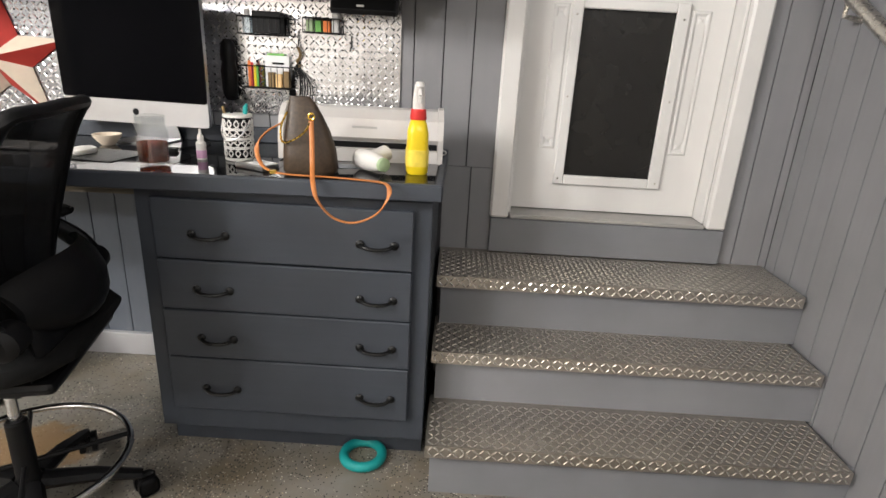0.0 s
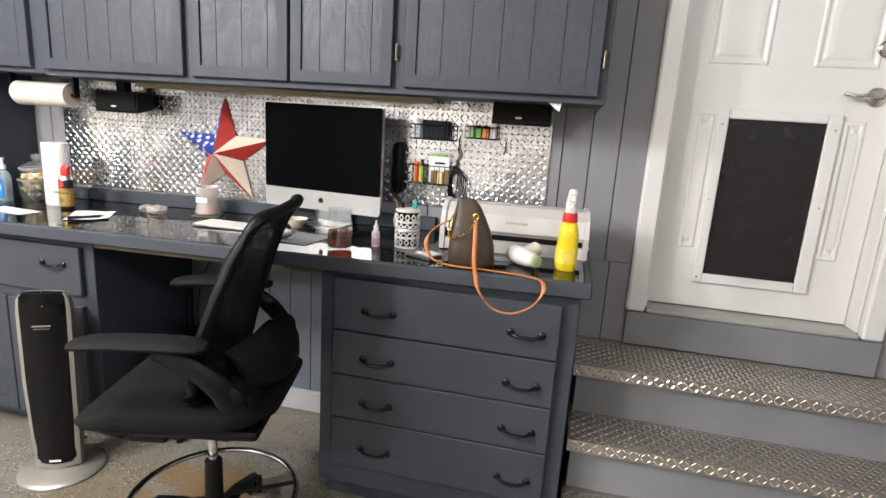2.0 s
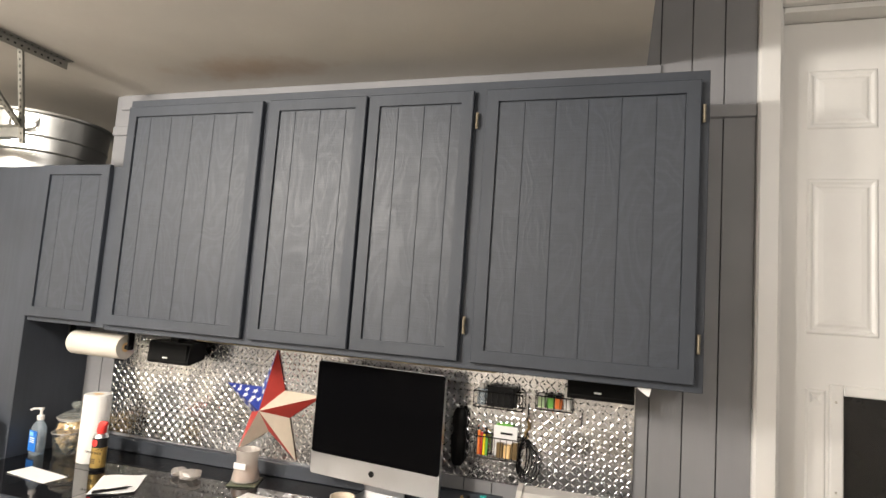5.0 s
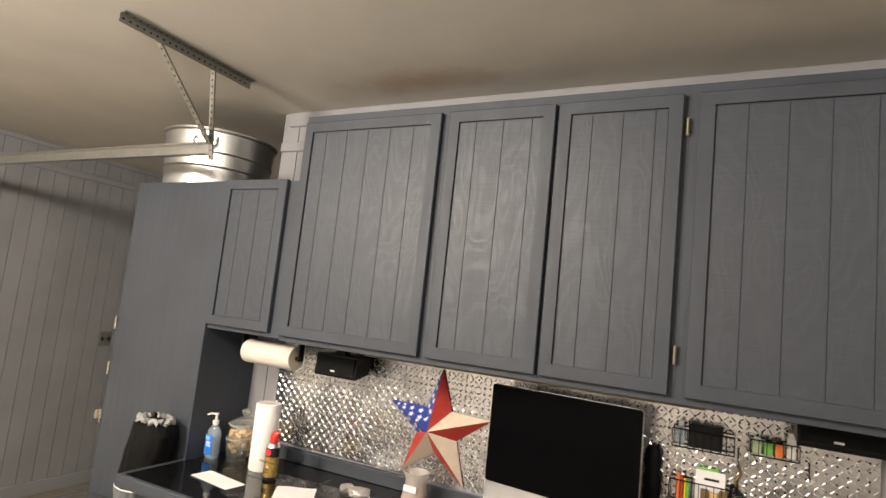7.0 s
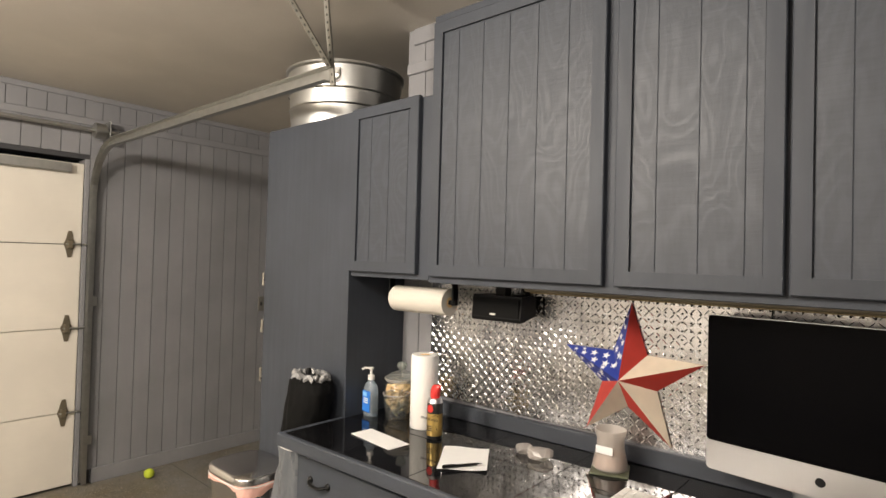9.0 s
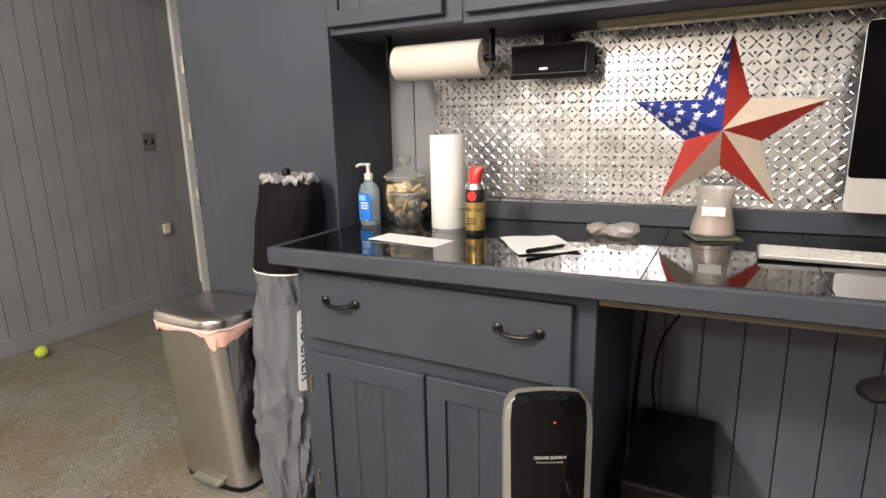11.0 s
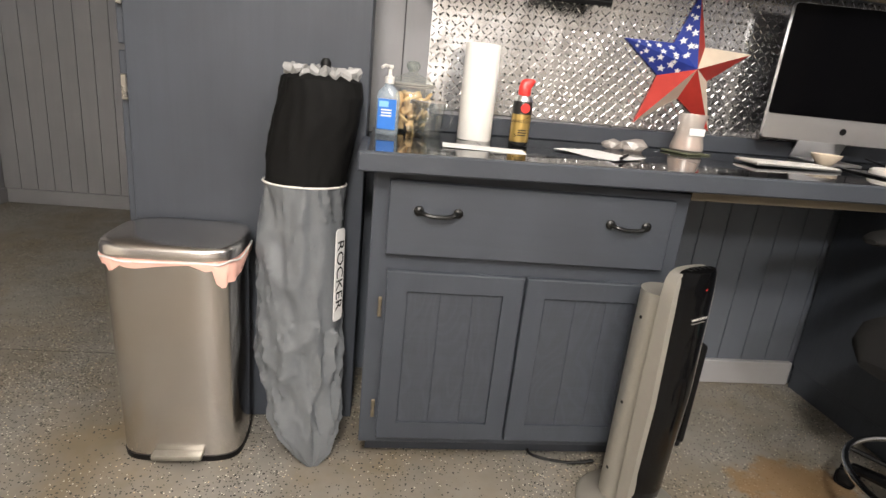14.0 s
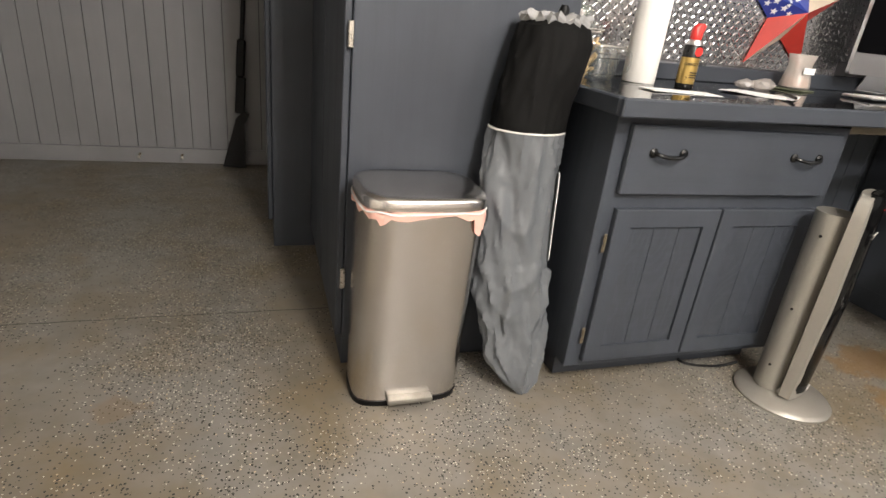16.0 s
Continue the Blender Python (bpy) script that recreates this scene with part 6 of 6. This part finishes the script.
part("label_panel", boxes((-0.022, 0.004, -0.0236, -0.0229, 0.078, 0.094)), plain("sky_label", (0.25, 0.55, 0.85), 0.4), hg)
for z in (0.052, 0.060, 0.068):
    part("print_line", boxes((-0.016, 0.014, -0.0236, -0.0229, z, z + 0.004)), M_PAPER, hg)
part("pump", lathe([(0.013, 0.142), (0.014, 0.16), (0.006, 0.163), (0.005, 0.182), (0.009, 0.184), (0.009, 0.192), (0.0, 0.193)], 18), M_WPLAST, hg, "white pump", True)
part("nozzle", tube([(0, 0, 0.188), (-0.012, -0.022, 0.190), (-0.018, -0.034, 0.184)], 0.0045, 8), M_WPLAST, hg)

# biscuit jar
bj = on_top("biscuit_jar", "lidded glass jar full of dog biscuits", "jar", -2.505, 1.945)
bj.scale = (1, 1, 1.07)
part("glass", lathe([(0.055, 0.0), (0.066, 0.008), (0.076, 0.045), (0.076, 0.09), (0.066, 0.122), (0.060, 0.128), (0.057, 0.128), (0.062, 0.118), (0.072, 0.088), (0.072, 0.046), (0.062, 0.012), (0.0, 0.009)], 40), M_CLEAR, bj, smooth=True)
part("lid", lathe([(0.0, 0.1295), (0.066, 0.1295), (0.070, 0.134), (0.066, 0.140), (0.045, 0.153), (0.018, 0.163), (0.012, 0.168), (0.020, 0.178), (0.021, 0.188), (0.014, 0.195), (0.0, 0.196)], 32), M_LID, bj, "glass lid with a knob", True)
rnd = random.Random(21)
for k in range(54):
    a, r, z = rnd.random() * 6.28, 0.060 * math.sqrt(rnd.random()), 0.014 + 0.092 * (k / 54)
    r = min(r, 0.044 if z < 0.03 else 0.052)
    o = part("biscuit", boxes((-0.019, 0.019, -0.011, 0.011, -0.0045, 0.0045), bev=0.004), M_BISCUIT, bj)
    o.matrix_local = pose(r * math.cos(a), r * math.sin(a), z, rnd.random() * 180, rnd.random() * 90, rnd.random() * 360)
# added frosted rings at lid and mouth stand in for bright glass edges
part("lid_edge_glint", tube([(0.069 * math.cos(radians(a)), 0.069 * math.sin(radians(a)), 0.1345) for a in range(0, 360, 10)], 0.002, 6, closed=True), M_FROST, bj, smooth=True)
part("knob", lathe([(0.012, 0.168), (0.0205, 0.178), (0.0215, 0.188), (0.014, 0.1955), (0.0, 0.1965)], 20), M_LID, bj, "glass knob", True)
part("mouth_edge_glint", tube([(0.063 * math.cos(radians(a)), 0.063 * math.sin(radians(a)), 0.1275) for a in range(0, 360, 10)], 0.0026, 6, closed=True), M_FROST, bj, smooth=True)
mg = on_top("measuring_jug", "clear glass measuring jug with a handle", "glass jug", -2.455, 1.868)
part("glass", lathe([(0.036, 0.0), (0.040, 0.004), (0.052, 0.095), (0.053, 0.10), (0.0505, 0.10), (0.049, 0.092), (0.0375, 0.008), (0.0, 0.006)], 36), M_CLEAR, mg, smooth=True)
part("handle", tube(smooth_path([(0.044, -0.026, 0.088), (0.062, -0.044, 0.085), (0.062, -0.046, 0.04), (0.038, -0.024, 0.022)], 5), 0.0055, 8), M_CLEAR, mg, smooth=True)

# pale ring added for the highlight along the jug's lip
part("rim", tube([(0.0525 * math.cos(radians(a)), 0.0525 * math.sin(radians(a)), 0.1005) for a in range(0, 360, 10)], 0.0022, 6, closed=True), M_FROST, mg, smooth=True)

# ---- hung on the tread plate ----
YP = YD - 0.010


def star():
    s = thing("barn_star", "five-pointed metal star painted as a red, cream and blue flag", "wall star", (-1.596, YP - 0.002, 1.178))
    R, r, d = 0.236, 0.094, 0.088
    tips = [Vector((R * math.sin(radians(72 * k + 1)), -0.004, R * math.cos(radians(72 * k + 1)))) for k in range(5)]
    nots = [Vector((r * math.sin(radians(72 * k + 37)), -0.004, r * math.cos(radians(72 * k + 37)))) for k in range(5)]
    apex = Vector((0, -d, 0))
    # clockwise from the top: facets before and after each tip
    cols = {(0, 0): M_BLUE, (0, 1): M_RED, (1, 0): M_CREAM, (1, 1): M_RED, (2, 0): M_CREAM, (2, 1): M_RED, (3, 0): M_CREAM, (3, 1): M_RED, (4, 0): M_BLUE, (4, 1): M_BLUE}
    for k in range(5):
        for side in (0, 1):
            n = nots[(k - 1) % 5] if side == 0 else nots[k]
            bm = bmesh.new()
            front = [bm.verts.new(p) for p in (apex, tips[k], n)]
            back = [bm.verts.new(p + Vector((0, 0.004, 0))) for p in (apex, tips[k], n)]
            bm.faces.new(front)
            bm.faces.new(back[::-1])
            for i in range(3):
                bm.faces.new((front[i], front[(i + 1) % 3], back[(i + 1) % 3], back[i]))
            f = part("facet", bm, cols[(k, side)], s)
            if cols[(k, side)] is M_BLUE:
                # small white stars laid out on the blue facets
                e1, e2 = tips[k] - apex, n - apex
                nrm = e1.cross(e2).normalized()
                if nrm.y > 0:
                    nrm = -nrm
                t1 = e1.normalized()
                t2 = nrm.cross(t1)
                for u, v, q in ((0.20, 0.30, 1), (0.16, 0.62, 1), (0.42, 0.16, 0.95), (0.40, 0.42, 0.95), (0.62, 0.16, 0.8), (0.78, 0.10, 0.55), (0.04, 0.42, 0.8), (0.26, 0.10, 0.7), (0.6, 0.32, 0.5)):
                    c = apex + e1 * u + e2 * v + nrm * 0.0016
                    bs = bmesh.new()
                    vs = [bs.verts.new(c + (t1 * math.cos(radians(36 * i)) + t2 * math.sin(radians(36 * i))) * (0.0145 if i % 2 == 0 else 0.0062) * q) for i in range(10)]
                    bs.faces.new(vs)
                    part("painted_star", bs, M_PAPER, f)


star()

for x0, x1, z0, z1, wire in ((-2.140, -1.930, 1.322, 1.412, True), (-0.405, -0.195, 1.375, 1.452, False)):
    spk = thing("small_speaker", "black wedge speaker fixed under the cupboards", "speaker", (0, 0, 0), 0, "desk speakers")
    part("case", prism([(1.93, z0 + 0.012), (1.935, z0), (2.03, z0 + 0.02), (2.03, z1), (1.94, z1)], "x", x0, x1), M_BLACK, spk)
    part("grille", boxes((x0 + 0.006, x1 - 0.006, 1.9265, 1.9295, z0 + 0.016, z1 - 0.006), bev=0.001), M_FABRIC, spk)
    part("badge", boxes((x0 + 0.085, x0 + 0.108, 1.9245, 1.9265, z0 + 0.022, z0 + 0.028)), M_WPLAST, spk)
    part("mount", boxes(((x0 + x1) / 2 - 0.02, (x0 + x1) / 2 + 0.02, 1.96, 2.0, z1 - 0.002, 1.4575)), M_BLACK, spk)
uc = thing("under_cupboard_light", "long slim unlit strip light under the cupboards", "strip light", (0, 0, 0))
part("housing", boxes((-1.90, -0.62, 1.90, 1.95, 1.436, 1.4555), bev=0.004), plain("aged_fixture_paint", (0.22, 0.19, 0.13), 0.4, 0.1, 0.15), uc)
part("lens", boxes((-1.88, -0.64, 1.906, 1.944, 1.431, 1.4355), bev=0.0015), plain("dull_amber_lens", (0.35, 0.28, 0.16), 0.25, 0.2), uc)
tg = thing("paper_tag", "folded white paper corner hanging under the cupboard", "paper", (0, 0, 0))
part("paper", prism([(-0.205, 1.4558), (-0.155, 1.4558), (-0.162, 1.425), (-0.172, 1.432)], "y", 1.775, 1.777), M_PAPER, tg)


def wire_basket(x, z, w, h, d, name_label):
    b = thing("wire_basket", name_label, "wire basket", (x, YP, z), 0, "pegboard baskets")
    for zz in (0.0, h):
        part("rim", tube([(-w / 2, 0, zz), (-w / 2, -d, zz), (w / 2, -d, zz), (w / 2, 0, zz)], 0.0022, 6), M_BLACK, b)
        part("back_wire", tube([(-w / 2, -0.002, zz), (w / 2, -0.002, zz)], 0.0022, 6), M_BLACK, b)
    n = int(w / 0.02)
    for i in range(n + 1):
        xx = -w / 2 + w * i / n
        part("wire", tube([(xx, -0.002, h), (xx, -0.002, 0), (xx, -d, 0), (xx, -d, h)], 0.0013, 5), M_BLACK, b)
    part("hook", tube([(-w / 4, 0.004, h + 0.02), (-w / 4, -0.006, h + 0.018), (-w / 4, -0.004, h)], 0.002, 6), M_BLACK, b)
    return b


def content(name, label, cat, x, y, z, rows):
    t = thing(name, label, cat, (x, y, z))
    for nm, bx, mat in rows:
        part(nm, boxes(bx, bev=0.0015), mat, t)
    return t


wire_basket(-0.645, 1.300, 0.175, 0.055, 0.07, "black wire basket with small bottles and a black pouch")
content("black_pouch", "small black pouch lying in a wire basket", "pouch", -0.635, YP - 0.036, 1.3035, [("pouch", (-0.05, 0.045, -0.025, 0.025, 0, 0.07), M_BLACK)])
content("small_bottle", "little clear bottle in a wire basket", "bottle", -0.71, YP - 0.036, 1.3035, [("bottle", (-0.014, 0.014, -0.012, 0.012, 0, 0.055), M_GEL), ("cap", (-0.008, 0.008, -0.008, 0.008, 0.055, 0.075), M_WPLAST)])
wire_basket(-0.452, 1.315, 0.125, 0.045, 0.06, "small black wire basket with paint pots")
for k, (dx, mat, mc) in enumerate(((-0.045, M_PALEG, M_WPLAST), (-0.015, M_GREEN, M_BLACK), (0.013, M_ORANGE, M_BLACK), (0.043, M_WPLAST, M_WPLAST))):
    content("paint_pot", "tiny craft paint pot in a wire basket", "paint pot", -0.452 + dx, YP - 0.032, 1.3185, [("pot", (-0.011, 0.011, -0.011, 0.011, 0, 0.035 if k < 3 else 0.06), mat), ("cap", (-0.009, 0.009, -0.009, 0.009, 0.0355 if k < 3 else 0.0605, 0.046 if k < 3 else 0.075), mc)])
wire_basket(-0.650, 1.125, 0.170, 0.072, 0.06, "black wire basket stuffed with cards and markers")
content("gift_card_holder", "white hanging card with a punched slot in the basket", "card", -0.622, YP - 0.018, 1.1285, [("card", (-0.04, 0.045, -0.002, 0.002, 0.0, 0.105), M_PAPER), ("print", (-0.015, 0.028, -0.0032, -0.0022, 0.076, 0.083), M_BLACK)])
content("green_card", "green printed card behind the others in the basket", "card", -0.645, YP - 0.012, 1.1285, [("card", (-0.01, 0.05, -0.002, 0.002, 0.0, 0.112), M_GREEN)])
content("marker_pack", "orange and red marker pens in the basket", "markers", -0.695, YP - 0.035, 1.1285, [("marker", (-0.02, -0.011, -0.008, 0.0, 0, 0.085), M_ORANGE), ("marker", (-0.010, -0.002, -0.008, 0.0, 0, 0.08), M_REDP), ("marker", (0.0, 0.008, -0.008, 0.0, 0, 0.072), M_YELLOW), ("marker", (0.009, 0.017, -0.008, 0.0, 0, 0.066), M_GREEN)])
content("thread_spools", "small brown spools and pots in the basket", "spools", -0.615, YP - 0.035, 1.1285, [("spool", (-0.03, -0.008, -0.012, 0.012, 0, 0.05), M_WOODG), ("spool", (-0.004, 0.018, -0.012, 0.012, 0, 0.045), M_BISCUIT), ("spool", (0.022, 0.044, -0.012, 0.012, 0, 0.055), M_WOODG)])
hp = thing("hanging_tools", "black tool pouch hanging from the pegboard", "tool pouch", (-0.79, YP, 1.075))
part("pouch", loft([[(0.026 * f * math.cos(a), -0.02 + 0.02 * f * math.sin(a), z) for a in [2 * math.pi * k / 16 for k in range(16)]] for f, z in ((0.6, 0.0), (1.0, 0.02), (1.15, 0.10), (0.9, 0.125), (1.1, 0.15), (0.95, 0.19), (0.5, 0.205))]), M_BLACK, hp, smooth=True)
ky = thing("hanging_cables", "bundle of black cords hanging from a peg hook", "cords", (-0.545, YP, 1.19))
for k in range(6):
    w = 0.012 + 0.006 * k
    pts = [(w * math.cos(radians(a)) + 0.004 * k - 0.01, -0.006 - 0.004 * k, -0.045 + 0.06 * math.sin(radians(a)) - 0.006 * k) for a in range(0, 360, 24)]
    part("cord", tube(pts, 0.0022, 5, closed=True), M_BLACK, ky)
part("hook", tube([(0, 0.004, 0.03), (0, -0.03, 0.012), (0, -0.034, 0.02)], 0.002, 6), M_BLACK, ky)
for k, (x, z) in enumerate(((-0.545, 1.30), (-0.36, 1.30), (-1.20, 1.415))):
    hk = thing("peg_hook", "small black wire hook in the punched plate", "hook", (x, YP, z), 0, "peg hooks")
    part("wire", tube([(0, 0.004, 0.012), (0, -0.008, 0.010), (0, -0.01, -0.03), (0, -0.026, -0.036), (0, -0.03, -0.024)], 0.0018, 6), M_BLACK, hk)
    if k == 0:
        part("keys", tube(smooth_path([(0, -0.02, -0.034), (0.008, -0.014, -0.06), (-0.006, -0.012, -0.085), (0.004, -0.012, -0.10)], 4), 0.005, 6), M_WOODG, hk, "bunch of dark keys")

# ---- siding boards, last ----
BOARD = {}


def board_mesh(axis, width, height, mat):
    key = (axis, round(width, 3), round(height, 3), mat.name)
    if key not in BOARD:
        bm = boxes((0, width, 0, B, 0, height) if axis == "x" else (0, B, 0, width, 0, height))
        me = bpy.data.meshes.new("board")
        bm.to_mesh(me)
        bm.free()
        me.materials.append(mat)
        BOARD[key] = me
    return BOARD[key]


for w, axis, a, b, fixed, sign, z0, z1, proud in PLANKS:
    s = a
    while s < b - 0.02:
        e = min(s + PITCH, b)
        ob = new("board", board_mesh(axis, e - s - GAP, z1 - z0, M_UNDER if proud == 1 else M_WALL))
        ob.parent = w
        step = 0 if proud == 1 else proud
        off = fixed - step if sign < 0 else fixed - B + step
        ob.location = (s + GAP / 2, off, z0) if axis == "x" else (off, s + GAP / 2, z0)
        s = e
